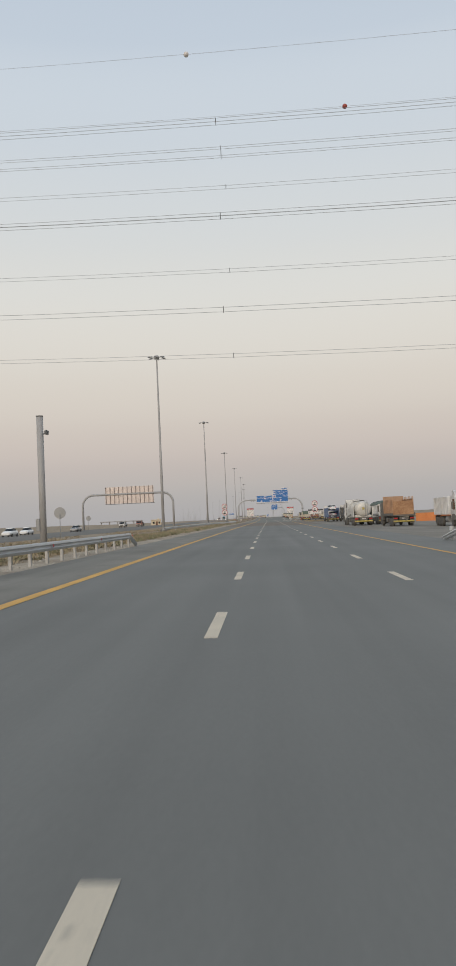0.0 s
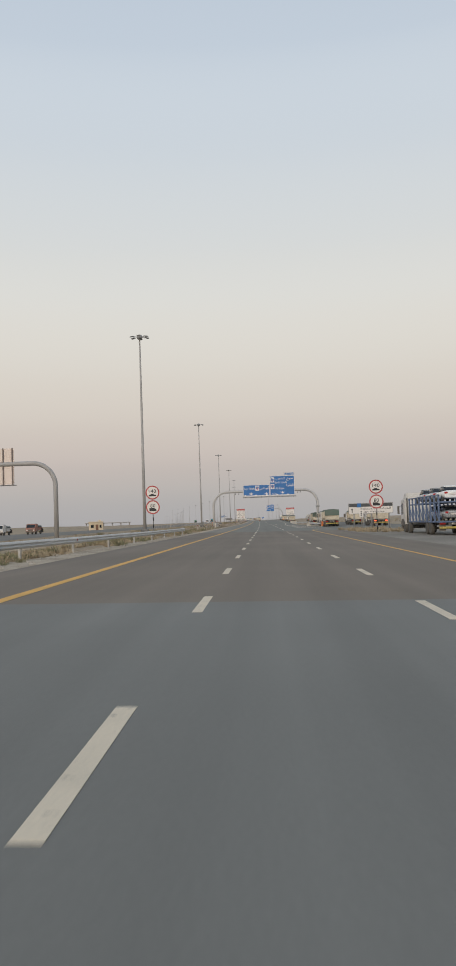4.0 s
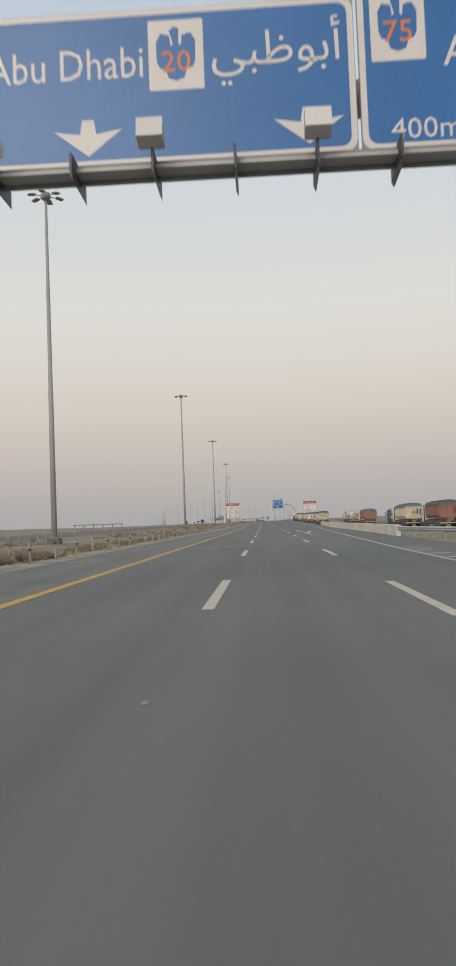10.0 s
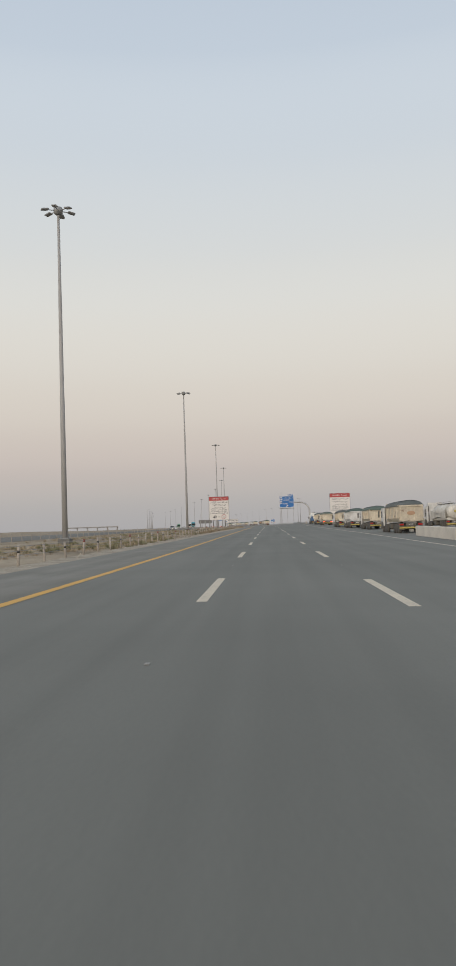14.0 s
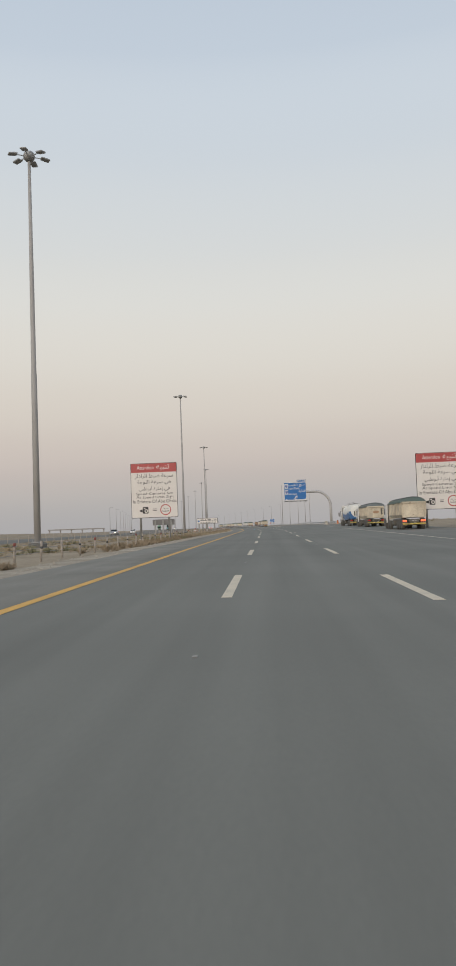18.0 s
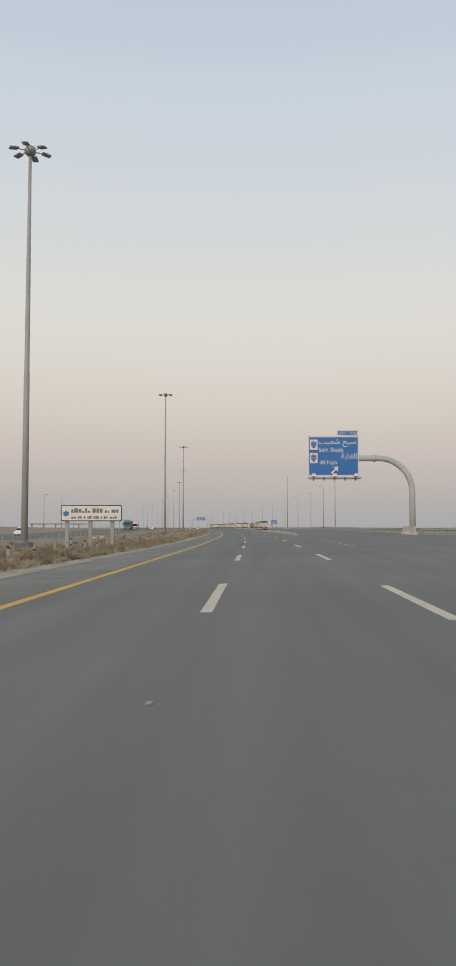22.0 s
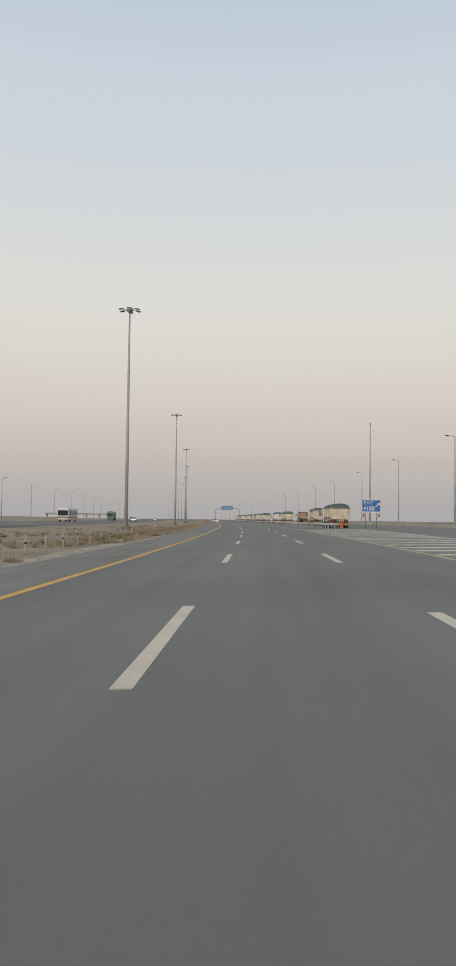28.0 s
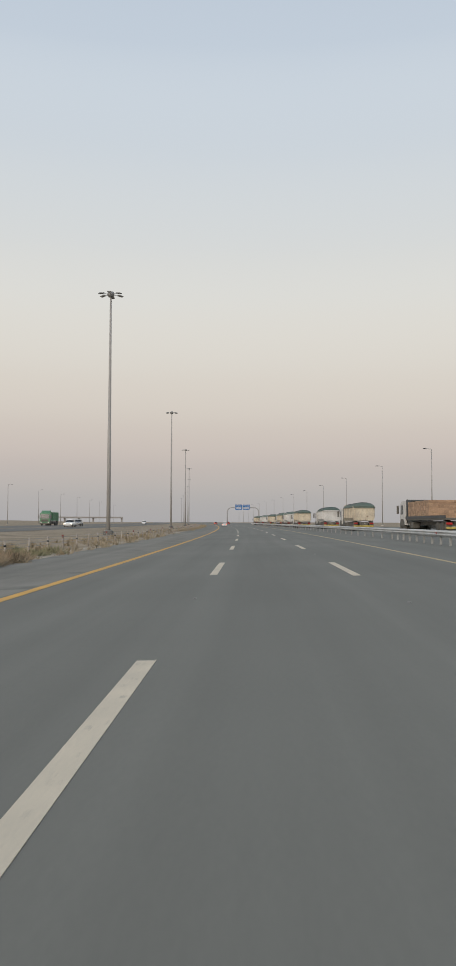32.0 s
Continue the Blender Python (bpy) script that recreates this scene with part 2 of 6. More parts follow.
FLYOVER = mat("flyover_concrete", (0.35, 0.335, 0.32), 0.9, vary=0.15, scale=0.1, grain=2)
STEEL = mat("galvanised_steel", (0.31, 0.31, 0.305), 0.6, 0.3, vary=0.15, scale=0.8, grain=25)
GANTRY_STEEL = mat("gantry_painted_steel", (0.47, 0.46, 0.455), 0.5, 0.0, vary=0.12, scale=0.5, grain=14)
PAINTED_STEEL = mat("grey_painted_steel", (0.36, 0.35, 0.34), 0.62, 0.0, vary=0.1, scale=0.6, grain=20)
RAIL = mat("rail_steel", (0.52, 0.525, 0.52), 0.48, 0.4, vary=0.2, scale=0.7, grain=14, each=0.06)
RAIL_POST = mat("rail_post_steel", (0.40, 0.39, 0.37), 0.6, 0.2, vary=0.3, scale=2, grain=14, each=0.1)
DARK_STEEL = mat("dark_steel", (0.09, 0.095, 0.1), 0.55, 0.4, vary=0.3, scale=3, grain=30)
CONCRETE = mat("concrete", (0.60, 0.545, 0.46), 0.9, vary=0.16, scale=0.6, grain=14, bump=0.006, tint=(0.43, 0.39, 0.33), each=0.05, spots=((0.33, 0.30, 0.26), 0.8, 0.64))
SIGN_BLUE = mat("sign_blue", (0.03, 0.155, 0.42), 0.38, vary=0.12, scale=0.5, grain=12)
SIGN_WHITE = mat("sign_white", (0.70, 0.665, 0.635), 0.42, vary=0.07, scale=0.8, grain=15)
TEXT_GREY = mat("faded_lettering", (0.16, 0.16, 0.165), 0.5, vary=0.2)
SIGN_RED = mat("sign_red", (0.42, 0.065, 0.065), 0.42, vary=0.12, scale=0.8, grain=15)
BAND_RED = mat("faded_red_band", (0.24, 0.075, 0.06), 0.7, vary=0.25, scale=4, grain=30)
SIGN_BLACK = mat("sign_black", (0.02, 0.02, 0.022), 0.5, vary=0.2)
SIGN_ORANGE = mat("sign_orange", (0.78, 0.2, 0.04), 0.45, vary=0.15)
FADED_ORANGE = mat("faded_orange_plastic", (0.38, 0.17, 0.09), 0.7, vary=0.25, scale=3, grain=20, tint=(0.42, 0.30, 0.2))
FOOTING = mat("dark_footing_concrete", (0.17, 0.165, 0.155), 0.9, vary=0.25, scale=1.5, grain=14, bump=0.008, tint=(0.10, 0.098, 0.092))
BAG_BLUE = mat("blue_plastic_film", (0.15, 0.33, 0.42), 0.35, vary=0.3, scale=6, grain=30)
STUD = mat("stud_white", (0.30, 0.29, 0.27), 0.5, vary=0.2, scale=5, grain=30)
SIGN_BACK = mat("sign_back_sheet", (0.60, 0.52, 0.475), 0.5, 0.25, vary=0.12, scale=0.7, grain=10)
CREAM = mat("cream_paint", (0.62, 0.55, 0.43), 0.6, vary=0.25, scale=0.9, grain=9, tint=(0.42, 0.36, 0.28), each=0.1, spots=((0.22, 0.14, 0.09), 1.9, 0.64))
WHITE_PAINT = mat("white_paint", (0.68, 0.67, 0.65), 0.4, vary=0.18, scale=0.9, grain=10, tint=(0.48, 0.46, 0.43), each=0.06)
CAR_WHITE = mat("car_white", (0.78, 0.78, 0.77), 0.22, vary=0.05, scale=1, grain=8)
CAR_RED = mat("car_red", (0.42, 0.05, 0.035), 0.25, vary=0.1, scale=1, grain=8)
CAR_SILVER = mat("car_silver", (0.45, 0.46, 0.47), 0.28, 0.5, vary=0.08, scale=1, grain=8, each=0.3)
TANK = mat("tank_cream", (0.62, 0.60, 0.55), 0.42, 0.1, vary=0.18, scale=0.7, grain=9, tint=(0.44, 0.41, 0.36))
TANK_WHITE = mat("tank_white", (0.74, 0.74, 0.71), 0.45, 0.0, vary=0.1, scale=0.7, grain=9, tint=(0.58, 0.57, 0.53))
TARP_GREEN = mat("tarp_green", (0.088, 0.13, 0.108), 0.85, vary=0.3, scale=1.4, grain=9, tint=(0.12, 0.14, 0.12), bump=0.02, each=0.25)
TARP_GREY = mat("tarp_grey", (0.13, 0.14, 0.13), 0.85, vary=0.3, scale=1.4, grain=9, bump=0.02, each=0.25)
TRUCK_BLUE = mat("truck_blue", (0.05, 0.15, 0.33), 0.45, vary=0.2, scale=0.9, grain=9)
CARRIER_BLUE = mat("carrier_blue", (0.12, 0.17, 0.28), 0.55, vary=0.3, scale=1, grain=9)
TEAL = mat("teal_paint", (0.06, 0.26, 0.32), 0.5, vary=0.2, scale=0.9, grain=9)
GREEN_PAINT = mat("green_paint", (0.10, 0.24, 0.13), 0.5, vary=0.2, scale=0.9, grain=9)
RED_BOX = mat("red_box", (0.31, 0.125, 0.09), 0.7, vary=0.3, scale=0.9, grain=10, tint=(0.25, 0.15, 0.115))
MAROON = mat("maroon_paint", (0.20, 0.025, 0.045), 0.45, vary=0.2, scale=0.9, grain=10)
RUST = mat("rust_orange", (0.40, 0.235, 0.125), 0.85, vary=0.3, scale=1.2, grain=9, tint=(0.25, 0.12, 0.06))
ORANGE_WALL = mat("orange_cladding", (0.62, 0.22, 0.07), 0.7, vary=0.15, scale=0.5, grain=6)
BLOCK = mat("tan_block", (0.44, 0.29, 0.19), 0.9, vary=0.25, scale=2, grain=14, each=0.18)
BROWN_BOX = mat("brown_box", (0.43, 0.27, 0.17), 0.75, vary=0.25, scale=1.2, grain=9)
RUBBER = mat("tyre_rubber", (0.06, 0.057, 0.052), 0.9, vary=0.35, scale=4, grain=25, tint=(0.12, 0.11, 0.095))
RIM = mat("wheel_rim", (0.30, 0.295, 0.285), 0.5, 0.4, vary=0.3, scale=5, grain=25)
CHASSIS = mat("chassis_paint", (0.085, 0.08, 0.072), 0.85, vary=0.4, scale=2, grain=15, tint=(0.17, 0.155, 0.13))
GLASS = mat("vehicle_glass", (0.02, 0.024, 0.028), 0.12, vary=0.1)
YELLOW_BAR = mat("reflective_yellow", (0.55, 0.43, 0.09), 0.6, vary=0.35, scale=4, grain=20, tint=(0.25, 0.2, 0.08))
TAIL_RED = mat("tail_light", (0.45, 0.02, 0.02), 0.3, vary=0.1)
TAIL_LIT = mat("lit_tail_light", (1.0, 0.10, 0.04), 0.3, vary=0.0, emit=2.2)
HEAD_LIT = mat("lit_head_light", (1.0, 0.85, 0.6), 0.3, vary=0.0, emit=5.0)
HUT = mat("hut_plaster", (0.60, 0.50, 0.36), 0.9, vary=0.12, scale=0.8, grain=10)
WOOD = mat("brown_door", (0.18, 0.09, 0.05), 0.6, vary=0.2)
CABLE = mat("cable_aluminium", (0.42, 0.43, 0.44), 0.6, 0.3, vary=0.1)
BALL_ORANGE = mat("ball_red", (0.35, 0.07, 0.05), 0.6, vary=0.2)
SCRUB = mat("dry_scrub", (0.365, 0.30, 0.215), 0.95, vary=0.4, scale=0.7, grain=9, tint=(0.26, 0.22, 0.145), spec=0.1)
SCRUB_BROWN = mat("brown_scrub", (0.30, 0.235, 0.165), 0.95, vary=0.4, scale=0.5, grain=9, tint=(0.22, 0.18, 0.125), spec=0.1)
SCRUB_GREEN = mat("green_scrub", (0.25, 0.235, 0.145), 0.95, vary=0.4, scale=0.7, grain=9, tint=(0.16, 0.155, 0.095), spec=0.1)
RUBBLE = mat("rubble", (0.45, 0.40, 0.33), 0.95, vary=0.3, scale=2, grain=14, each=0.2)


# ---- mesh helpers ----
def box(bm, x0, x1, y0, y1, z0, z1, c=0.0):
    """A box; c chamfers its upright and level edges."""
    if c <= 0:
        v = [bm.verts.new(p) for p in ((x0, y0, z0), (x1, y0, z0), (x1, y1, z0), (x0, y1, z0), (x0, y0, z1), (x1, y0, z1), (x1, y1, z1), (x0, y1, z1))]
        for f in ((3, 2, 1, 0), (4, 5, 6, 7), (0, 1, 5, 4), (1, 2, 6, 5), (2, 3, 7, 6), (3, 0, 4, 7)):
            bm.faces.new([v[i] for i in f])
        return
    c = min(c, (x1 - x0) / 2.2, (y1 - y0) / 2.2, (z1 - z0) / 2.2)
    rings = []
    for z, i in ((z0, c), (z0 + c, 0), (z1 - c, 0), (z1, c)):
        a, b, e, d = x0 + i, x1 - i, y0 + i, y1 - i
        rings.append([bm.verts.new(p) for p in ((a + c, e, z), (b - c, e, z), (b, e + c, z), (b, d - c, z), (b - c, d, z), (a + c, d, z), (a, d - c, z), (a, e + c, z))])
    for p, q in zip(rings, rings[1:]):
        for i in range(8):
            bm.faces.new((p[i], p[(i + 1) % 8], q[(i + 1) % 8], q[i]))
    bm.faces.new(rings[0][::-1])
    bm.faces.new(rings[-1])


def tube(bm, pts, r, n=8, cap=True):
    """A round tube along points; r is one radius or one for each point."""
    pts = [Vector(p) for p in pts]
    rr = r if isinstance(r, (list, tuple)) else [r] * len(pts)
    rings = []
    side = None
    for i, p in enumerate(pts):
        d = (pts[min(i + 1, len(pts) - 1)] - pts[max(i - 1, 0)]).normalized()
        if side is None:
            side = d.orthogonal().normalized()
        side = (side - d * side.dot(d)).normalized()
        up = d.cross(side)
        rings.append([bm.verts.new(p + rr[i] * (math.cos(a) * side + math.sin(a) * up)) for a in (math.tau * k / n for k in range(n))])
    for p, q in zip(rings, rings[1:]):
        for k in range(n):
            f = bm.faces.new((p[k], p[(k + 1) % n], q[(k + 1) % n], q[k]))
            f.smooth = n > 6
    if cap:
        bm.faces.new(rings[0][::-1])
        bm.faces.new(rings[-1])


def sweep(bm, profile, places, closed=True, cap=True):
    """A profile of (x, z) carried through poses in which x is across and y along."""
    rings = [[bm.verts.new(m @ Vector((x, 0, z))) for x, z in profile] for m in places]
    n = len(profile)
    for p, q in zip(rings, rings[1:]):
        for k in range(n if closed else n - 1):
            bm.faces.new((p[k], p[(k + 1) % n], q[(k + 1) % n], q[k]))
    if cap and closed:
        bm.faces.new(rings[0][::-1])
        bm.faces.new(rings[-1])


def prism_x(bm, outline, x0, x1):
    """An outline in (y, z), extruded from x0 to x1."""
    a = [bm.verts.new((x0, y, z)) for y, z in outline]
    b = [bm.verts.new((x1, y, z)) for y, z in outline]
    n = len(outline)
    for k in range(n):
        bm.faces.new((a[k], a[(k + 1) % n], b[(k + 1) % n], b[k]))
    bm.faces.new(a[::-1])
    bm.faces.new(b)


def plate(bm, outline, y0, y1):
    """An outline in (x, z), extruded from y0 to y1."""
    a = [bm.verts.new((x, y0, z)) for x, z in outline]
    b = [bm.verts.new((x, y1, z)) for x, z in outline]
    n = len(outline)
    for k in range(n):
        bm.faces.new((a[k], a[(k + 1) % n], b[(k + 1) % n], b[k]))
    bm.faces.new(a[::-1])
    bm.faces.new(b)


def ring_of(r, n=24, cx=0.0, cz=0.0):
    return [(cx + r * math.cos(math.tau * i / n), cz + r * math.sin(math.tau * i / n)) for i in range(n)]


def rounded(x0, x1, z0, z1, r, n=4):
    out = []
    for cx, cz, a0 in ((x1 - r, z0 + r, -90), (x1 - r, z1 - r, 0), (x0 + r, z1 - r, 90), (x0 + r, z0 + r, 180)):
        out += [(cx + r * math.cos(radians(a0 + 90 * k / n)), cz + r * math.sin(radians(a0 + 90 * k / n))) for k in range(n + 1)]
    return out


def mesh_of(bm, name, material):
    bmesh.ops.recalc_face_normals(bm, faces=bm.faces)
    me = bpy.data.meshes.new(name)
    bm.to_mesh(me)
    bm.free()
    me.materials.append(material)
    return me


def part(name, bm, material, parent, label="", m=None):
    """Links a bmesh, or a mesh that is there already, as one object under a thing or a part."""
    me = bm if isinstance(bm, bpy.types.Mesh) else mesh_of(bm, name, material)
    ob = new(name, me)
    ob.parent = parent
    if m is not None:
        ob.matrix_basis = m
    return tagged(ob, label)


def thing(name, label, category, m=None, group="", kind=""):
    ob = new(name)
    ob.empty_display_size = 0.3
    if m is not None:
        ob.matrix_basis = m
    return tagged(ob, label, category, group, kind)


def bm_new():
    return bmesh.new()


def made(fn, *a, **k):
    bm = bmesh.new()
    fn(bm, *a, **k)
    return bm


def text_mesh(body, material, width, height, depth=0.012):
    """Built-in lettering as a flat mesh facing -y, fitted into a width and height round its middle."""
    cu = bpy.data.curves.new("lettering", "FONT")
    cu.body, cu.resolution_u = body, 2
    ob = bpy.data.objects.new("lettering", cu)
    scene.collection.objects.link(ob)
    bpy.context.view_layer.update()
    me = bpy.data.meshes.new_from_object(ob.evaluated_get(bpy.context.evaluated_depsgraph_get()))
    bpy.data.objects.remove(ob)
    bpy.data.curves.remove(cu)
    co = np.empty(len(me.vertices) * 3, np.float32)
    me.vertices.foreach_get("co", co)
    co = co.reshape(-1, 3)
    lo, hi = co.min(0), co.max(0)
    k = (width / (hi[0] - lo[0]), height / (hi[1] - lo[1]))
    outc = np.stack([(co[:, 0] - (lo[0] + hi[0]) / 2) * k[0], np.full(len(co), -depth), (co[:, 1] - (lo[1] + hi[1]) / 2) * k[1]], 1)
    me.vertices.foreach_set("co", outc.astype(np.float32).ravel())
    me.materials.clear()
    me.materials.append(material)
    me.update()
    return me


# ---- ground, roads and their markings ----
def rows_mesh(name, material, stations, across, height):
    """A sheet over stations s and offsets across(s), with height(s, lat)."""
    verts, faces, along = [], [], []
    width = 0
    for s in stations:
        lats = across(s)
        width = len(lats)
        along += [(a, s) for a in lats]
        verts += [tuple(at(s, a, height(s, a))) for a in lats]
    for i in range(len(stations) - 1):
        for j in range(width - 1):
            k = i * width + j
            faces.append((k, k + 1, k + 1 + width, k + width))
    me = bpy.data.meshes.new(name)
    me.from_pydata(verts, [], faces)
    layer = me.uv_layers.new(name="along")
    corner = np.empty(len(me.loops), dtype=np.int32)
    me.loops.foreach_get("vertex_index", corner)
    layer.data.foreach_set("uv", np.array(along, dtype=np.float32)[corner].ravel())
    me.materials.append(material)
    return me


def knots(*pairs):
    xs, ys = zip(*pairs)
    return lambda s: float(np.interp(s, xs, ys))


EDGE_LEFT = knots((-200, -6.5), (60, -6.6), (300, -7.2), (400, -7.6), (620, -6.8), (760, -6.8), (930, -7.5), (1010, -8.6), (1110, -9.4), (2600, -9.4))
EDGE_RIGHT = knots((-200, 10.2), (205, 10.2), (238, 10.4), (246, 30), (262, 30), (272, 11.2), (345, 10.6), (440, 12.6), (500, 16.5), (560, 19.5),
                   (700, 20.5), (745, 18.5), (790, 20), (880, 25.5), (950, 25.5), (2600, 25.5))


def ground_z(s, lat):
    flat = -0.04
    n = noise.noise(Vector((s * 0.03, lat * 0.045, 3.1))) * 0.3 + noise.noise(Vector((s * 0.22, lat * 0.25, 7.7))) * 0.09
    left = min(max((-8.2 - lat) / 4, 0), 1) * min(max((lat + 24) / 4, 0), 1)
    right = min(max((lat - 27) / 8, 0), 1)
    far = min(max((-56 - lat) / 15, 0), 1)
    far_field = min(max((abs(lat) - 120) / 300, 0), 1) * noise.noise(Vector((s * 0.004, lat * 0.003, 1.7))) * 2.2
    dunes = min(max((-170 - lat) / 200, 0), 1) * min(max((s - 1350) / 300, 0), 1) * (3.5 + 2.5 * noise.noise(Vector((s * 0.006, lat * 0.006, 9.0))))
    return dunes + flat + n * (0.75 * left + 0.9 * right + 0.9 * far) + max(far_field, -0.3)


g_lats = [-2400, -1500, -900, -500, -300, -200, -140, -105, -80, -68, -60, -55, -46, -36, -28, -24, -21, -18, -16, -14.5, -13, -11.5, -10, -9, -8, -7, -3, 5, 14, 22, 27,
          30, 34, 39, 46, 56, 70, 90, 130, 200, 320, 500, 900, 1500, 2400]
g_s = [-190, -120, -60] + list(np.arange(-20, 1201, 4.0)) + list(np.arange(1220, 1700, 20.0)) + list(np.arange(1700, 2990, 80.0))
ground = new("ground", rows_mesh("ground", SAND, g_s, lambda s: g_lats, ground_z))
tagged(ground, "flat pale desert sand with low uneven mounds", "ground", kind="structure")
for f in ground.data.polygons:
    f.use_smooth = True


def ribbon(name, material, s0, s1, left, right, z, parent=None, step=4.0):
    st = list(np.arange(s0, s1, step)) + [s1]
    l = left if callable(left) else (lambda s: left)
    r = right if callable(right) else (lambda s: right)
    cols = 1 if max(r(s) - l(s) for s in st) < 3 else 6
    ob = new(name, rows_mesh(name, material, st, lambda s: [l(s) + (r(s) - l(s)) * k / cols for k in range(cols + 1)], lambda s, a: z))
    ob.parent = parent
    return ob


road = tagged(ribbon("road", ASPHALT_COOL, -180, 146, EDGE_LEFT, EDGE_RIGHT, 0.0), "grey asphalt motorway carriageway with lane markings", "road", kind="structure")
road_brown = tagged(ribbon("road_brown", ASPHALT_BROWN, 146, 230, EDGE_LEFT, EDGE_RIGHT, 0.0), "brownish resurfaced stretch of asphalt carriageway", "road", kind="structure")
road_far = tagged(ribbon("road_far", ASPHALT, 230, 2700, EDGE_LEFT, EDGE_RIGHT, 0.0), "grey asphalt motorway curving gently away", "road", kind="structure")
lot = tagged(ribbon("truck_lot", LOT, -180, 246, EDGE_RIGHT, 36, -0.012), "dusty unpaved lorry waiting area beside the road", "ground", kind="structure")
slip = tagged(ribbon("slip_road", ASPHALT_OLD, 246, 640, lambda s: max(EDGE_RIGHT(s), min(12 + (s - 270) * 0.05, 30)), lambda s: min(27 + max(s - 262, 0) * 0.03, 38), -0.008),
              "worn dusty asphalt slip road for heavy vehicles", "road", kind="structure")
opposite = tagged(ribbon("opposite_road", ASPHALT_OLD, -180, 2700, -52, -30, -0.01, step=8), "opposite asphalt carriageway across the sandy median", "road", kind="structure")
verge = tagged(ribbon("verge", VERGE, -180, 1500, lambda s: EDGE_LEFT(s) - 1.5 - 0.5 * noise.noise(Vector((s * 0.15, 0, 0))), EDGE_LEFT, -0.006, step=2.0),
               "loose gravel and sand along the carriageway edge", "verge", kind="structure")


def line(material, path, width, parent, name="edge_line", z=0.006):
    """A painted line through (s, lat) points."""
    f = knots(*path)
    return ribbon(name, material, path[0][0], path[-1][0], lambda s: f(s) - width / 2, lambda s: f(s) + width / 2, z, parent, 3.0)


for s0, s1 in ((-180, 146), (230, 1500)):
    tagged(ribbon("road_shoulder", SHOULDER, s0, s1, lambda s: EDGE_LEFT(s) + 0.02, lambda s: -4.0 + 0.08 * noise.noise(Vector((s * 0.12, 8, 0))), 0.003, step=3.0),
           "paler dusty asphalt shoulder beside the yellow line", "road", kind="structure")
YL = -3.8
line(YELLOW_LINE, [(-180, YL), (146, YL)], 0.26, road)
line(YELLOW_LINE, [(146, YL), (230, YL)], 0.26, road_brown)
line(YELLOW_LINE, [(230, YL), (2600, YL)], 0.26, road_far)
line(YELLOW_LINE, [(-180, 7.05), (146, 7.05)], 0.17, road)
line(YELLOW_LINE, [(146, 7.05), (226, 7.05), (230, 7.08)], 0.17, road_brown)
line(YELLOW_LINE, [(230, 7.08), (234, 7.2), (237, 7.6), (240, 8.6), (242.5, 9.9), (244, 11.6)], 0.2, road_far)
line(WHITE_LINE, [(264, 6.85), (323, 6.8), (344, 7.0), (380, 8.1), (427, 9.6), (440, 10.5), (508, 11.9), (600, 11.9), (652, 11.8)], 0.16, road_far)
line(FADED_YELLOW, [(764, 7.1), (800, 7.2), (2600, 7.1)], 0.17, road_far)
GORE = knots((768, 7.55), (779, 8.2), (790, 8.9), (807, 9.7), (849, 11.3), (900, 13.4), (934, 14.6))
line(WHITE_LINE, [(s, GORE(s)) for s in (768, 779, 790, 807, 849, 900, 934)], 0.17, road_far)

short_dash = mesh_of(made(box, -0.08, 0.08, -2.5, 0, 0.0, 0.0045), "lane_dash", WHITE_LINE)
long_dash = mesh_of(made(box, -0.1, 0.1, -6.3, 0, 0.0, 0.0045), "lane_dash", WHITE_LINE)
tiny_dash = mesh_of(made(box, -0.045, 0.045, -1.2, 0, 0.0, 0.0045), "lane_dash", WHITE_LINE)
stud = mesh_of(made(box, -0.03, 0.03, -0.04, 0.04, 0.0, 0.014, 0.008), "road_stud", STUD)
s = 25.95 - 8.645 * 14
while s < 226:
    for lat, back in ((0.0, 0.0), (3.65, 1.2)):
        if lat == 0 and s > 220:
            continue
        part("lane_dash", short_dash, None, road if s < 146 else road_brown, m=flush(s - back, lat, 0.0005))
    s += 8.645
s = 230.2
while s < 1500:
    for lat, back in ((0.0, 0.0), (3.65, 1.5)):
        if lat > 0 and s < 232:
            continue
        part("lane_dash", long_dash, None, road_far, m=flush(s - back, lat, 0.0005))
        part("road_stud", stud, None, road_far, m=flush(s - back + 6.5, lat, 0.0005))
    s += 19.35
for lat, w in ((3.45, 0.05), (3.9, 0.06)):
    line(TAR, [(s, lat + 0.05 * math.sin(s * 0.31) + 0.03 * math.sin(s * 0.83)) for s in range(586, 630, 3)], w, road_far, "tar_seam", 0.0045)
stub_dash = mesh_of(made(box, -0.1, 0.1, -2.4, 0, 0.0, 0.0045), "lane_dash", WHITE_LINE)
part("lane_dash", stub_dash, None, road_far, m=flush(631.4, 4.03, 0.001))
s = 706.0
while s < 765:
    part("lane_dash", tiny_dash, None, road_far, m=flush(s, 6.87, 0.0005))
    s += 3.6


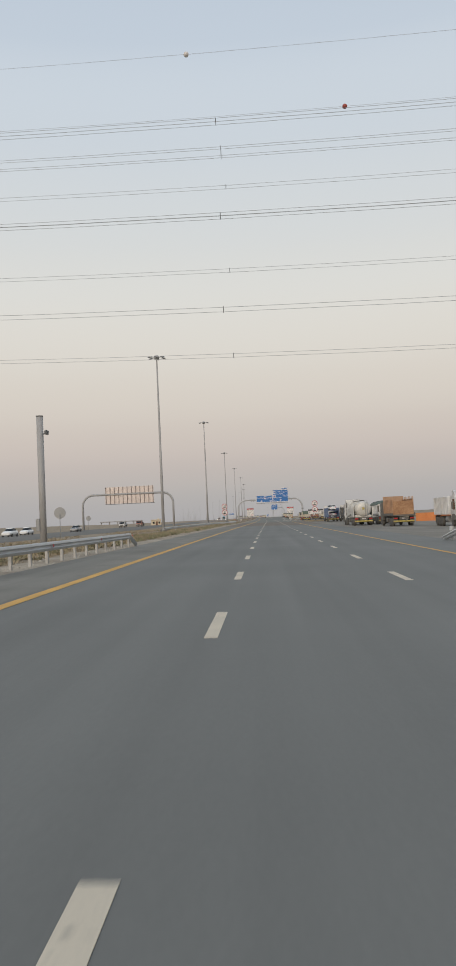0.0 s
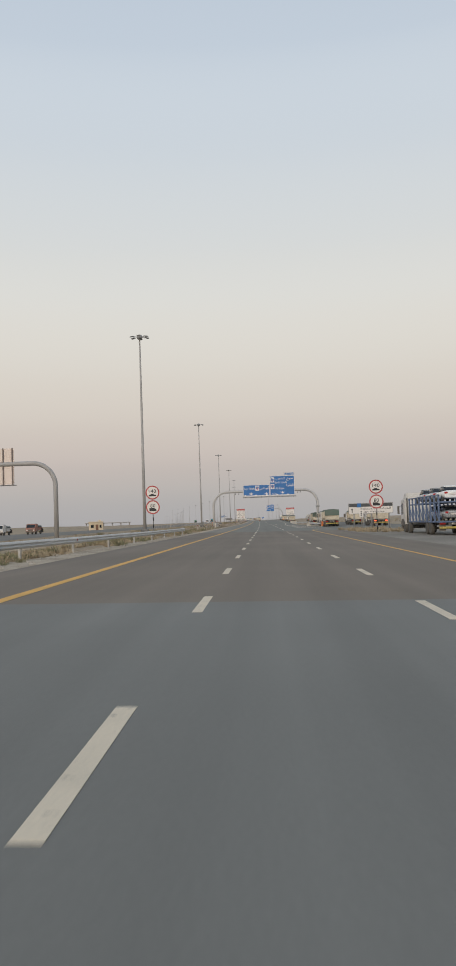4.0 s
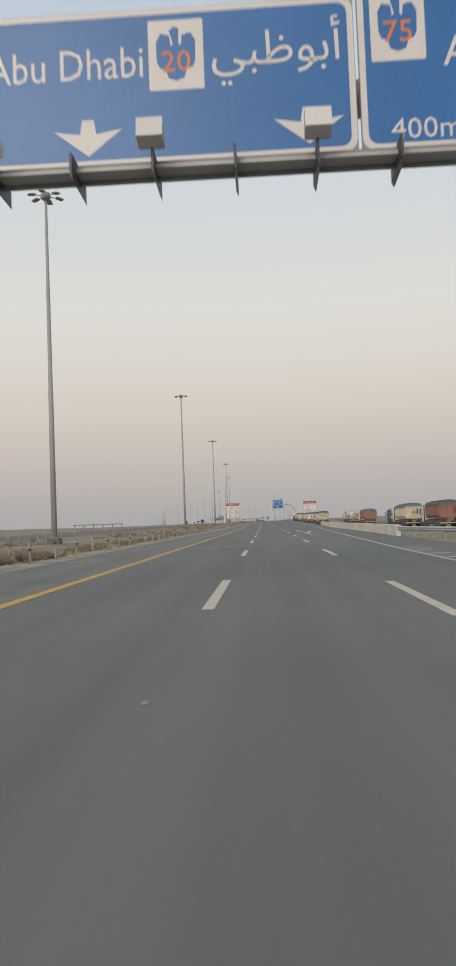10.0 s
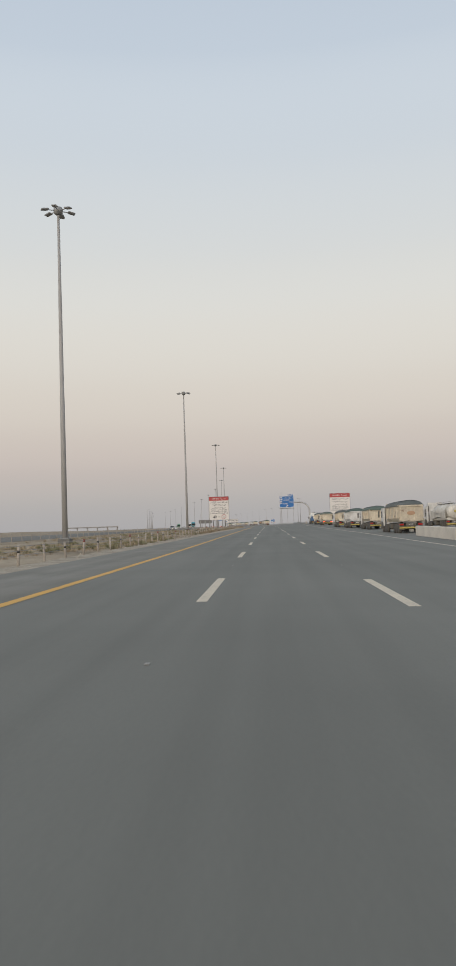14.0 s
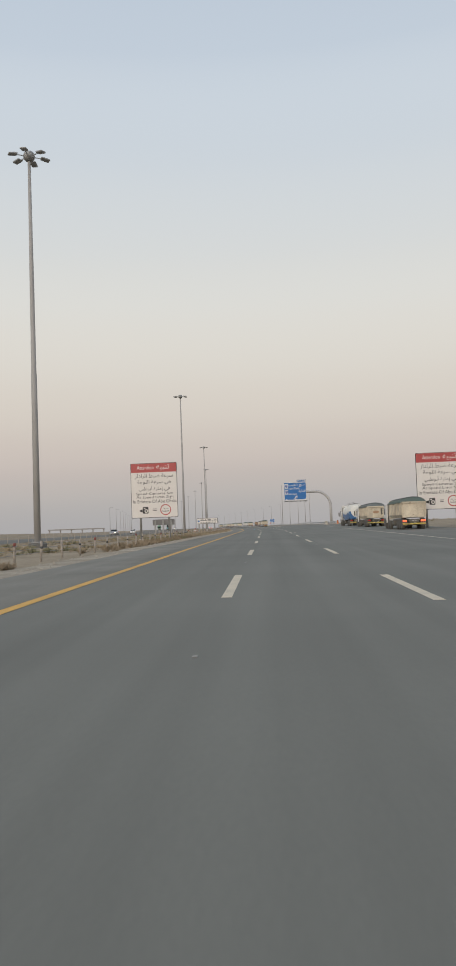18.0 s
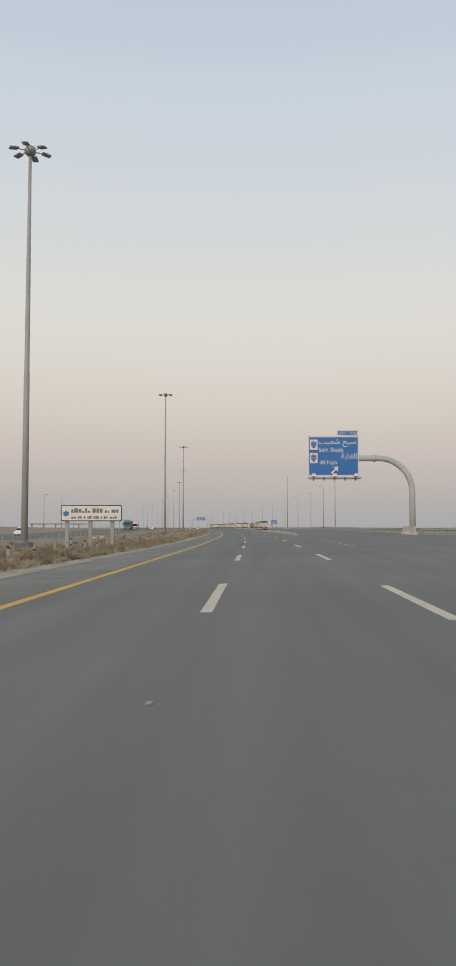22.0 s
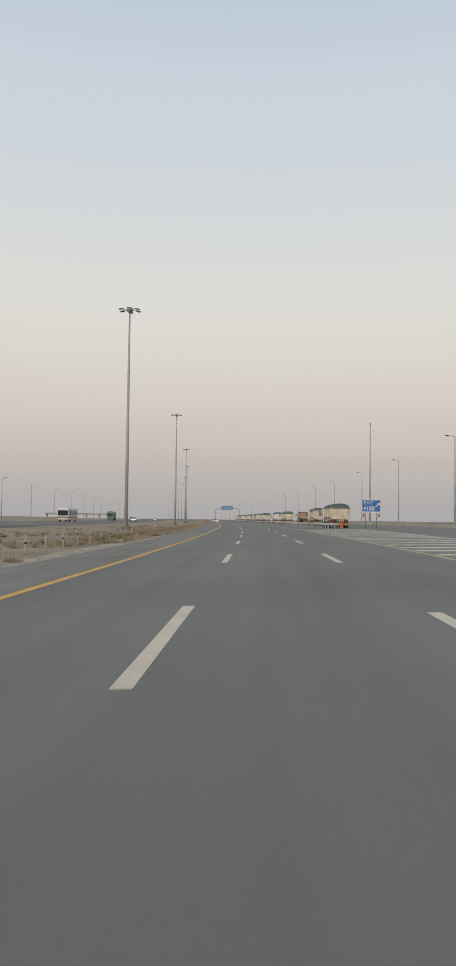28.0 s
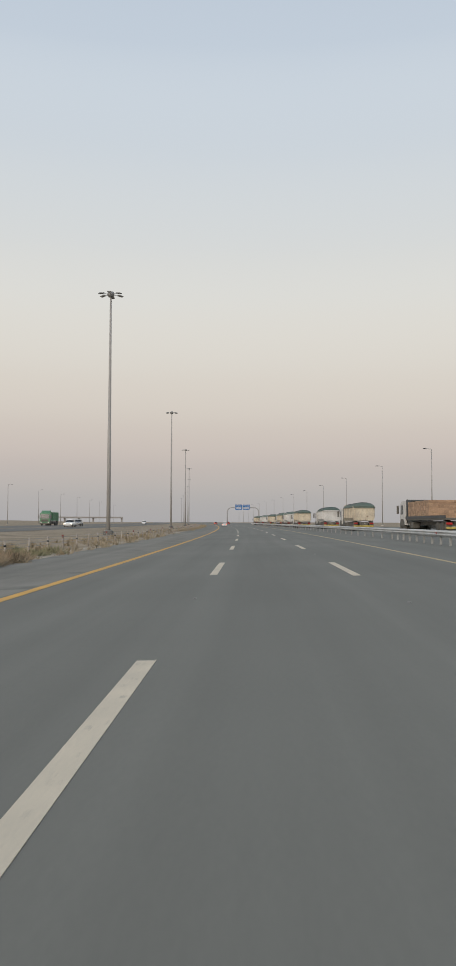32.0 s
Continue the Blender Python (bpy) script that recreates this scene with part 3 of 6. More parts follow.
def hatch(s0, s1, left, right, gap, lean, w=0.42):
    s = s0
    while s < s1:
        a, b = left(s) + 0.2, right(s) - 0.15
        if b - a > 0.35:
            bm = bm_new()
            y1 = (b - a) * lean
            v = [bm.verts.new(tuple(at(s + y, x, 0.0065))) for x, y in ((a, 0), (b, y1), (b, y1 + w), (a, w))]
            bm.faces.new(v)
            part("hatch_bar", bm, WHITE_LINE, road_far)
        s += gap


hatch(266, 342, knots((264, 6.85), (344, 7.0)), knots((264, 10.4), (290, 9.8), (344, 7.9)), 3.0, -0.35)
DUSTY = mat("dusty_asphalt", (0.26, 0.245, 0.21), 0.95, vary=0.3, scale=0.35, grain=14, tint=(0.18, 0.172, 0.15), spec=0.2)
tagged(ribbon("gore_dust", DUSTY, 776, 936, lambda s: 7.4 + 0.12 * noise.noise(Vector((s * 0.4, 0, 0))), lambda s: GORE(s) + 0.5 + 0.3 * noise.noise(Vector((s * 0.2, 5, 0))), 0.003, step=2.0),
       "pale dust gathered on the hatched gore", "dust", kind="structure")
tagged(ribbon("gore_dust", DUSTY, 266, 346, lambda s: 7.0 + 0.12 * noise.noise(Vector((s * 0.4, 1, 0))), lambda s: float(np.interp(s, (264, 290, 344), (10.6, 10.0, 8.2))), 0.003, step=2.0),
       "pale dust gathered beside the slip road", "dust", kind="structure")
hatch(776.4, 934, lambda s: 7.2, GORE, 3.5, -0.5, 1.0)


def turn_arrow(s, lat, k=1.0):
    """A long straight-on arrow with a branch to the right."""
    bm = bm_new()
    for z, outline in ((0.0065, [(-0.1, 0), (0.1, 0), (0.1, 29), (-0.1, 29)]), (0.009, [(-0.45, 28), (0.45, 28), (0, 34)]),
                       (0.009, [(0.08, 9), (0.08, 12), (0.95, 22), (0.95, 19)]), (0.0115, [(0.75, 18), (1.35, 21.5), (0.85, 26)])):
        bm.faces.new([bm.verts.new(tuple(at(s + y * k, lat + x, z))) for x, y in outline])
    return part("lane_arrow", bm, WHITE_LINE, road_far)


turn_arrow(383, 5.45)
turn_arrow(312, 5.1, 0.22)
turn_arrow(684, 13.4, 0.24)

# ---- guard rails, barriers and wire fences ----
W_PROFILE = [(0.0, 0.44), (0.05, 0.47), (0.08, 0.53), (0.02, 0.585), (0.02, 0.605), (0.08, 0.66), (0.05, 0.72), (0.0, 0.75),
             (-0.012, 0.745), (0.035, 0.715), (0.065, 0.66), (0.005, 0.61), (0.005, 0.58), (0.065, 0.53), (0.035, 0.475), (-0.012, 0.45)]
rail_post = mesh_of(made(box, -0.05, 0.05, -0.07, 0.07, -0.15, 0.72, 0.008), "post", RAIL_POST)
rail_block = mesh_of(made(box, 0.0, 0.14, -0.06, 0.06, 0.48, 0.72, 0.01), "spacer", RAIL)
stud_red = mesh_of(made(box, 0.0, 0.03, -0.05, 0.05, 0.56, 0.66, 0.008), "reflector", SIGN_RED)


def guard_rail(path, label, side=1, z=0.0, gap=3.8, dip=False):
    """A corrugated rail through (s, lat) points; side 1 faces right."""
    f = knots(*path)
    s0, s1 = path[0][0], path[-1][0]
    g = thing("guard_rail", label, "guard rail", group="guard rails along the motorway")
    st = list(np.arange(s0, s1, 3.8)) + [s1]
    bm = bm_new()
    n = len(st)
    drop = [0.0] * n
    if dip:
        drop[-1] = -0.55
    sweep(bm, [(x * side, zz) for x, zz in W_PROFILE], [on(s, f(s) + side * 0.15, z + d) for s, d in zip(st, drop)])
    part("rail_beam", bm, RAIL, g)
    s = s0 + 0.5
    i = 0
    while s < s1 - 1:
        m = on(s, f(s), z, 0 if side > 0 else 180)
        part("post", rail_post, None, g, m=m)
        if s < 320:
            part("spacer", rail_block, None, g, m=m)
        if i % 4 == 0 and s < 1000:
            part("reflector", stud_red, None, g, m=on(s, f(s) + side * 0.23, z, 0 if side > 0 else 180))
        s += gap / 2 if s < 1010 and gap < 5 else gap
        i += 1
    return g


guard_rail([(-20, -7.6), (20, -7.2), (58, -6.8)], "galvanised corrugated guard rail ending beside the sandy median", 1, dip=True)
guard_rail([(110, -12.3), (118, -11.6), (135, -9.9), (150, -9.4), (170, -8.6), (190, -7.9), (218, -7.85), (232, -9.5), (247, -11.2)], "galvanised guard rail swinging through the sandy median", 1, gap=7.6)
guard_rail([(-20, 10.6), (30, 10.3), (56, 10.1)], "galvanised guard rail before the lorry lot", -1, dip=True)
guard_rail([(275.5, 11.45), (294, 10.5)], "galvanised guard rail guarding the gantry foot", -1)
guard_rail([(346, 13.9), (367, 11.0)], "galvanised guard rail running up to a concrete parapet", -1)
guard_rail([(722, 18.2), (760, 18.6), (785, 19.4), (880, 25.2), (960, 31), (1060, 33)], "long galvanised guard rail along the exit ramp", -1, gap=5.0)
guard_rail([(936, 12.3), (945, 11.4), (968, 10.6), (1010, 10.6), (1110, 9.9), (1260, 9.5)], "long galvanised guard rail between motorway and queueing lorries", -1)


def jersey(path, label, h=0.85, mat_=CONCRETE, step=3.0, name="concrete_barrier"):
    """A concrete barrier built of separate cast lengths."""
    f = knots(*path)
    g = thing(name, label, "barrier")
    s = path[0][0]
    prof = [(-0.3, -0.05), (0.3, -0.05), (0.3, 0.08), (0.13, 0.3), (0.09, h), (-0.09, h), (-0.13, 0.3), (-0.3, 0.08)]
    while s < path[-1][0] - 0.5:
        e = min(s + step, path[-1][0]) - 0.03
        part("barrier_block", made(sweep, prof, [on(s, f(s)), on(e, f(e))]), mat_, g)
        s += step
    return g


def block_wall(path, label, h=0.95, step=3.0, mat_=CONCRETE):
    f = knots(*path)
    g = thing("concrete_barrier", label, "barrier")
    s = path[0][0]
    prof = [(-0.16, -0.1), (0.16, -0.1), (0.16, h - 0.03), (0.13, h), (-0.13, h), (-0.16, h - 0.03)]
    while s < path[-1][0] - 0.5:
        e = min(s + step, path[-1][0]) - 0.025
        part("barrier_block", made(sweep, prof, [on(s, f(s)), on(e, f(e))]), mat_, g)
        s += step
    return g


jersey([(294, 10.35), (309, 10.9)], "pale concrete crash barrier with sloping end beside the gantry foot", 0.9)
block_wall([(302, -9.5), (322, -9.9)], "pale concrete wall shielding the gantry foot", 1.05, 5.0, WALL_PALE)
block_wall([(367, 10.9), (397, 12.2), (427, 12.8), (456, 13.2), (492, 14.4)], "long pale concrete parapet beside the carriageway", 0.85, 6.0, WALL_PALE)
jersey([(738, 17.6), (745, 17.9)], "pale concrete barrier end in front of the sign post", 0.9)

post_mesh = mesh_of(made(tube, [(0, 0, -0.2), (0, 0, 0.86)], 0.055, 8), "post", FENCE_POST)
far_post = mesh_of(made(tube, [(0, 0, -0.2), (0, 0, 0.95)], 0.05, 6), "post", FENCE_POST)
cap_mesh = mesh_of(made(tube, [(0, 0, 0.72), (0, 0, 0.88)], 0.065, 8), "reflector_band", BAND_RED)
band_mesh = mesh_of(made(tube, [(0, 0, 0.54), (0, 0, 0.63)], 0.06, 8), "dark_band", SIGN_BLACK)


def wire_fence(path, label, gap=3.75, bands=True, cat="wire fence"):
    f = knots(*path)
    g = thing("wire_rope_fence", label, cat, group="wire rope fences in the median")
    st = []
    s = path[0][0]
    rnd = random.Random(int(s))
    i = 0
    while s < path[-1][0]:
        st.append(s)
        m = on(s, f(s), rnd.uniform(-0.06, 0.05)) @ pose(0, 0, 0, rnd.uniform(-4, 4), rnd.uniform(-4, 4), 0)
        p = part("post", post_mesh if bands else far_post, None, g, m=m)
        if bands and i % 4 != 2:
            part("reflector_band", cap_mesh if i % 4 == 0 else band_mesh, None, p)
        s += gap
        i += 1
    for z in (0.42, 0.6, 0.78):
        bm = bm_new()
        tube(bm, [at(s, f(s) + 0.08, z + 0.01 * math.sin(s)) for s in st], 0.012, 4)
        part("wire_rope", bm, STEEL, g)
    return g


wire_fence([(252, -9.2), (320, -8.2), (430, -8.4)], "wire rope fence on short posts with red and black bands")
wire_fence([(434, -8.5), (540, -9.2), (640, -9.7)], "wire rope fence on short posts along the gravel verge")
wire_fence([(644, -9.7), (760, -9.6), (850, -9.6)], "wire rope fence on short posts half hidden by scrub")
wire_fence([(854, -9.6), (940, -10.0), (1060, -10.3), (1250, -10.6)], "wire rope fence on short posts curving with the road")
wire_fence([(340, -28), (430, -28.5), (500, -30), (700, -29), (900, -27)], "distant wire rope fence beside the opposite carriageway", 4.0, False)


# ---- scrub, rubble ----
def tufts(name, label, spots, material, blades, rnd, tall, thin=1.0):
    verts, faces = [], []
    for s, lat in spots:
        k = tall * rnd.uniform(0.45, 1.25)
        wide = k * rnd.uniform(0.7, 1.5)
        base = at(s, lat, ground_z(s, lat) - 0.02)
        for _ in range(blades):
            a, lean = rnd.uniform(0, math.tau), rnd.random() ** 0.6
            r0 = rnd.uniform(0, 0.5) * wide
            bx, by = base.x + r0 * math.cos(a), base.y + r0 * math.sin(a)
            top = k * rnd.uniform(0.5, 1.1) * (1 - 0.45 * lean)
            tx, ty = bx + lean * wide * 0.55 * math.cos(a), by + lean * wide * 0.55 * math.sin(a)
            w = rnd.uniform(0.02, 0.06) * k * thin
            px, py = -math.sin(a + 0.6) * w, math.cos(a + 0.6) * w
            i = len(verts)
            verts += [(bx - px, by - py, base.z), (bx + px, by + py, base.z), (tx + px * 0.9, ty + py * 0.9, base.z + top * 0.75), (tx * 1.0 + (tx - bx) * 0.25, ty + (ty - by) * 0.25, base.z + top), (tx - px * 0.9, ty - py * 0.9, base.z + top * 0.7)]
            faces += [(i, i + 1, i + 2, i + 3, i + 4)]
    me = bpy.data.meshes.new(name)
    me.from_pydata(verts, [], faces)
    me.materials.append(material)
    return tagged(new(name, me), label, "scrub", kind="stuff")


rnd = random.Random(5)


def scatter(n, s0, s1, l0, l1, thick=0.0):
    out = []
    while len(out) < n:
        s, lat = rnd.uniform(s0, s1), rnd.uniform(l0, l1)
        if noise.noise(Vector((s * 0.05, lat * 0.16, 2.2))) > thick:
            out.append((s, lat))
    return out


tufts("dry_scrub", "low dry tan scrub covering the sandy median", scatter(1500, 10, 250, -14, -8.2, -0.22) + scatter(700, 30, 250, -28, -14, -0.1), SCRUB, 34, rnd, 0.36)
tufts("dry_scrub", "sparse low dry bushes along the fence", scatter(620, 250, 640, -14, -8.9, 0.0) + scatter(650, 250, 640, -25, -14, 0.02), SCRUB, 34, rnd, 0.34)
tufts("dry_scrub", "dense dry tan scrub along the verge", scatter(2700, 640, 990, -12.5, -7.9, -0.3) + scatter(600, 640, 1000, -20, -12.5, -0.05), SCRUB, 34, rnd, 0.42)
tufts("dry_scrub", "dry scrub fading into the distance", scatter(700, 990, 1400, -14, -8.2, -0.25), SCRUB, 24, rnd, 0.5)
tufts("brown_scrub", "soft brown thorny bushes crowding the road edge", scatter(1150, 690, 990, -10.6, -8.3, -0.12) + scatter(60, 318, 345, -11.5, -9.3, -0.3), SCRUB_BROWN, 100, rnd, 0.64, 0.5)
tufts("brown_scrub", "small brown bushes between the fence posts", scatter(330, 540, 690, -10.4, -8.5, -0.5), SCRUB_BROWN, 80, rnd, 0.42, 0.55)
tufts("green_scrub", "dull green desert bushes among dry grass", scatter(620, 10, 250, -14, -8.0, -0.1) + scatter(760, 250, 1000, -13, -8.6, 0.0) + scatter(420, 20, 1000, -24, -13, 0.05), SCRUB_GREEN, 46, rnd, 0.42)
tufts("dry_scrub", "scattered dry bushes beyond the lorry lot", scatter(300, 60, 300, 34, 60, 0.0) + scatter(120, 210, 236, 10.6, 16, -0.5) + scatter(300, 300, 900, 34, 70, 0.1), SCRUB, 34, rnd, 0.5)

tufts("green_scrub", "thick olive desert scrub between the guard rails", scatter(420, 56, 135, -15, -7.7, -0.4), SCRUB_GREEN, 46, rnd, 0.4)
tufts("dry_scrub", "thick dry scrub between the guard rails", scatter(520, 56, 150, -16, -7.7, -0.4), SCRUB, 34, rnd, 0.4)
tufts("short_grass", "short dry grass strewn over the sandy median", scatter(5200, 10, 1000, -13.5, -8.2, -0.25) + scatter(3800, 10, 1000, -27, -13.5, -0.2), SCRUB_BROWN, 9, rnd, 0.2, 1.6)
tufts("short_grass", "short olive grass strewn over the sandy median", scatter(1800, 10, 1000, -20, -8.4, 0.0), SCRUB_GREEN, 10, rnd, 0.22, 1.6)

bm = bm_new()
for _ in range(2600):
    s, lat = rnd.uniform(10, 1000), 0
    lat = EDGE_LEFT(s) - rnd.uniform(0.05, 2.0) * rnd.uniform(0.4, 1)
    r = rnd.uniform(0.02, 0.085) * (1.6 if rnd.random() < 0.08 else 1)
    p = at(s, lat, r * 0.3 - 0.01)
    v = [bm.verts.new(p + Vector((r * math.cos(a) * rnd.uniform(0.7, 1.2), r * math.sin(a) * rnd.uniform(0.7, 1.2), zz))) for zz, a in ((0, 0), (0, 1.6), (0, 3.1), (0, 4.7))]
    t = bm.verts.new(p + Vector((rnd.uniform(-0.3, 0.3) * r, rnd.uniform(-0.3, 0.3) * r, r * rnd.uniform(0.6, 1))))
    for i in range(4):
        bm.faces.new((v[i], v[(i + 1) % 4], t))
tagged(new("verge_stones", mesh_of(bm, "verge_stones", RUBBLE)), "small loose stones along the road edge", "stones", kind="stuff")


# ---- lamps ----
def build_mast():
    """A high mast with a ring of floodlights."""
    g = thing("high_mast_lamp", "tall grey tapered steel mast with a ring of floodlights", "lamp post", group="high masts along the median")
    bm = bm_new()
    tube(bm, [(0, 0, 0), (0, 0, 13.2), (0, 0, 13.25), (0, 0, 22), (0, 0, 22.05), (0, 0, 30.2)], [0.27, 0.222, 0.2, 0.168, 0.158, 0.118], 14)
    part("mast", bm, PAINTED_STEEL, g)
    part("base_block", made(box, -0.58, 0.58, -0.58, 0.58, -0.4, 0.42, 0.05), FOOTING, g, "dark square concrete footing")
    bm = bm_new()
    tube(bm, [(0, 0, 0.4), (0, 0, 0.5)], 0.5, 14)
    for i in range(8):
        a = math.tau * i / 8
        tube(bm, [(0.42 * math.cos(a), 0.42 * math.sin(a), 0.5), (0.42 * math.cos(a), 0.42 * math.sin(a), 0.62)], 0.035, 6)
    part("base_flange", bm, STEEL, g)
    bm = bm_new()
    tube(bm, [(0, 0, 29.95), (0, 0, 30.12), (0, 0, 30.42), (0, 0, 30.62), (0, 0, 30.68)], [0.26, 0.44, 0.46, 0.36, 0.14], 14)
    part("head_frame", bm, STEEL, g, "round grey head frame")
    for i in range(6):
        a = math.tau * (i + 0.5) / 6
        arm = part("lamp_arm", made(tube, [(0.4, 0, 30.3), (1.2, 0, 30.3)], 0.04, 6), STEEL, g, m=pose(0, 0, 0, 0, 0, math.degrees(a)))
        bm = bm_new()
        box(bm, -0.36, 0.36, -0.25, 0.25, -0.06, 0.07, 0.04)
        part("floodlight", bm, STEEL, arm, m=pose(1.3, 0, 30.28, 0, 9, 0))
    return g


mast = build_mast()
MASTS = [(46, -18.3), (152.4, -17.85), (258.3, -18.25), (378.5, -18.2), (495.4, -17.9), (598.4, -17.1), (716.3, -17.0), (829.5, -16.5), (947.4, -16.4), (1056.7, -16.5),
         (1166.5, -16.6), (1276, -16.7), (1388, -16.8), (1500, -17), (1612, -17), (1724, -17), (1836, -17), (1948, -17)]
TALLER = knots((152, 1.028), (258, 1.023), (378, 1.033), (495, 1.03), (600, 1.006), (715, 1.01), (830, 1.0), (950, 1.011), (1056, 0.99))
mast.matrix_basis = on(*MASTS[1]) @ Matrix.Diagonal((1, 1, TALLER(MASTS[1][0]), 1))
for s, lat in MASTS[2:]:
    copy_thing(mast, on(s, lat) @ Matrix.Diagonal((1, 1, TALLER(s), 1)))


def build_street_lamp(h=13.8, arm=1.1):
    g = thing("street_lamp", "slender grey street lamp with one short arm", "street lamp", group="street lamps on the ramps")
    part("pole", made(tube, [(0, 0, 0), (0, 0, h)], [0.13, 0.07], 8), PAINTED_STEEL, g)
    part("arm", made(tube, [(0, 0, h - 0.05), (-arm * 0.5, 0, h + 0.08), (-arm, 0, h + 0.1)], 0.045, 6), PAINTED_STEEL, g)
    part("lamp_head", made(box, -arm - 0.4, -arm + 0.2, -0.12, 0.14, h + 0.02, h + 0.17, 0.05), DARK_STEEL, g)
    part("base_plate", made(box, -0.25, 0.25, -0.25, 0.25, -0.05, 0.12, 0.02), CONCRETE, g)
    return g


lamp = build_street_lamp()
lamp.matrix_basis = on(956, 32.5)
for s, lat in ((860, 25.7), (907, 29.5)):
    copy_thing(lamp, on(s, lat))
for s, lat in ((1004, 34.3), (1049, 34.6), (1096.4, 34.55), (1139.3, 34.3), (1189.2, 34.0)):
    copy_thing(lamp, on(s, lat))
for i in range(11):
    copy_thing(lamp, on(1236 + 46 * i, 33.8 - 0.1 * i))
for i in range(14):
    copy_thing(lamp, on(939 + 44.5 * i, -66 - min(4.5, 1.1 * i), 0, 180) @ Matrix.Diagonal((1, 1, 0.92, 1)))
plain = thing("traffic_pole", "slender plain grey pole beside the opposite carriageway", "pole", on(857, -30))
part("pole", made(tube, [(0, 0, -0.1), (0, 0, 8.2)], [0.075, 0.05], 8), PAINTED_STEEL, plain)
for z in (3.1, 4.0):
    part("cross_plate", made(box, -0.2, 0.2, -0.05, 0.05, z, z + 0.12, 0.02), DARK_STEEL, plain)
tall = thing("floodlight_mast", "tall thin grey mast beside the exit ramp", "lamp post", on(1031.6, 33.4))
part("mast", made(tube, [(0, 0, 0), (0, 0, 25.0)], [0.24, 0.1], 10), PAINTED_STEEL, tall)
part("mast_cap", made(tube, [(0, 0, 24.9), (0, 0, 25.2)], 0.16, 8), DARK_STEEL, tall)
part("base_block", made(box, -0.5, 0.5, -0.5, 0.5, -0.2, 0.25, 0.04), CONCRETE, tall)

cam_pole = thing("camera_pole", "thick grey steel pole carrying a small traffic camera", "pole", on(58, -11.9))
part("pole", made(tube, [(0, 0, -0.2), (0, 0, 7.7)], 0.19, 14), PAINTED_STEEL, cam_pole)
part("cap", made(tube, [(0, 0, 7.7), (0, 0, 7.75)], 0.2, 14), DARK_STEEL, cam_pole)
part("bracket", made(tube, [(0.15, 0, 6.7), (0.45, 0, 6.72)], 0.035, 6), DARK_STEEL, cam_pole)
part("traffic_camera", made(box, 0.3, 0.46, -0.2, 0.2, 6.66, 6.9, 0.03), DARK_STEEL, cam_pole)
part("control_box", made(box, -0.36, -0.14, -0.2, 0.2, 1.2, 1.9, 0.03), STEEL, cam_pole)

# ---- overhead cables ----
def on_wire(c, x, z, ahead=0.0):
    """A point of a wire that crosses the road aslant, sagging to its right."""
    return Vector((c.x + x, c.y + ahead - 0.086 * x, z - 0.037 * x + 2.0 * (x / 100) ** 2))


def cable(name, label, s, z0, offsets, r):
    """A bundle of wires across the road, lowest near the middle."""
    g = thing(name, label, "power cable", group="power cables over the road")
    c = at(s, -3)
    for dx, dz in offsets:
        pts = []
        for i in range(33):
            lat = -300 + 600 * i / 32
            pts.append(tuple(on_wire(c, lat, z0 + dz, dx)))
        part("wire", made(tube, pts, r * 0.75, 5), CABLE, g)
    if len(offsets) > 1:
        part("spacer", made(tube, [(c.x, c.y, z0 + min(o[1] for o in offsets) - 0.12), (c.x, c.y, z0 + max(o[1] for o in offsets) + 0.12)], 0.04, 6), DARK_STEEL, g)
    return g


TWO = [(0, 0.25), (0, -0.25)]
FOUR = [(-0.2, 0.3), (0.2, 0.1), (-0.2, -0.1), (0.2, -0.3)]
w1 = cable("earth_wire", "thin overhead earth wire with a marker ball", 108, 58.9, [(0, 0)], 0.022)
w2 = cable("earth_wire", "thin overhead earth wire with a dark red marker ball", 118.5, 56.3, [(0, 0)], 0.022)
ballm = bm_new()
bmesh.ops.create_icosphere(ballm, subdivisions=3, radius=0.33)
part("marker_ball", ballm, SIGN_WHITE, w1, "pale marker ball", Matrix.Translation(on_wire(at(108, -3), -3.6, 58.9)))
ballm = bm_new()
bmesh.ops.create_icosphere(ballm, subdivisions=3, radius=0.33)
part("marker_ball", ballm, BALL_ORANGE, w2, "dark red marker ball", Matrix.Translation(on_wire(at(118.5, -3), 16.6, 56.3)))
for s, z, off in ((101, 46.5, FOUR), (102, 36.0, FOUR), (99.5, 24.5, TWO), (124, 48.8, TWO), (124, 36.7, TWO), (124, 24.5, TWO)):
    cable("power_cable", "bundled overhead power cables crossing the road", s, z, off, 0.03)
cable("power_cable", "paired overhead power cables crossing the road", 112, 48.6, [(0, 0.3), (0, 0.0), (0, -0.85), (0, -1.15)], 0.03)


# ---- signs ----
def words(parent, text, u0, u1, v0, v1, w, h, material, x0, z0, y=-0.012):
    """Lettering in a box given as shares of a panel of w by h whose lower left corner is x0, z0."""
    me = text_mesh(text, material, (u1 - u0) * w, (v1 - v0) * h, 0.0)
    return part("lettering", me, None, parent, m=pose(x0 + (u0 + u1) / 2 * w, y, z0 + (v0 + v1) / 2 * h))


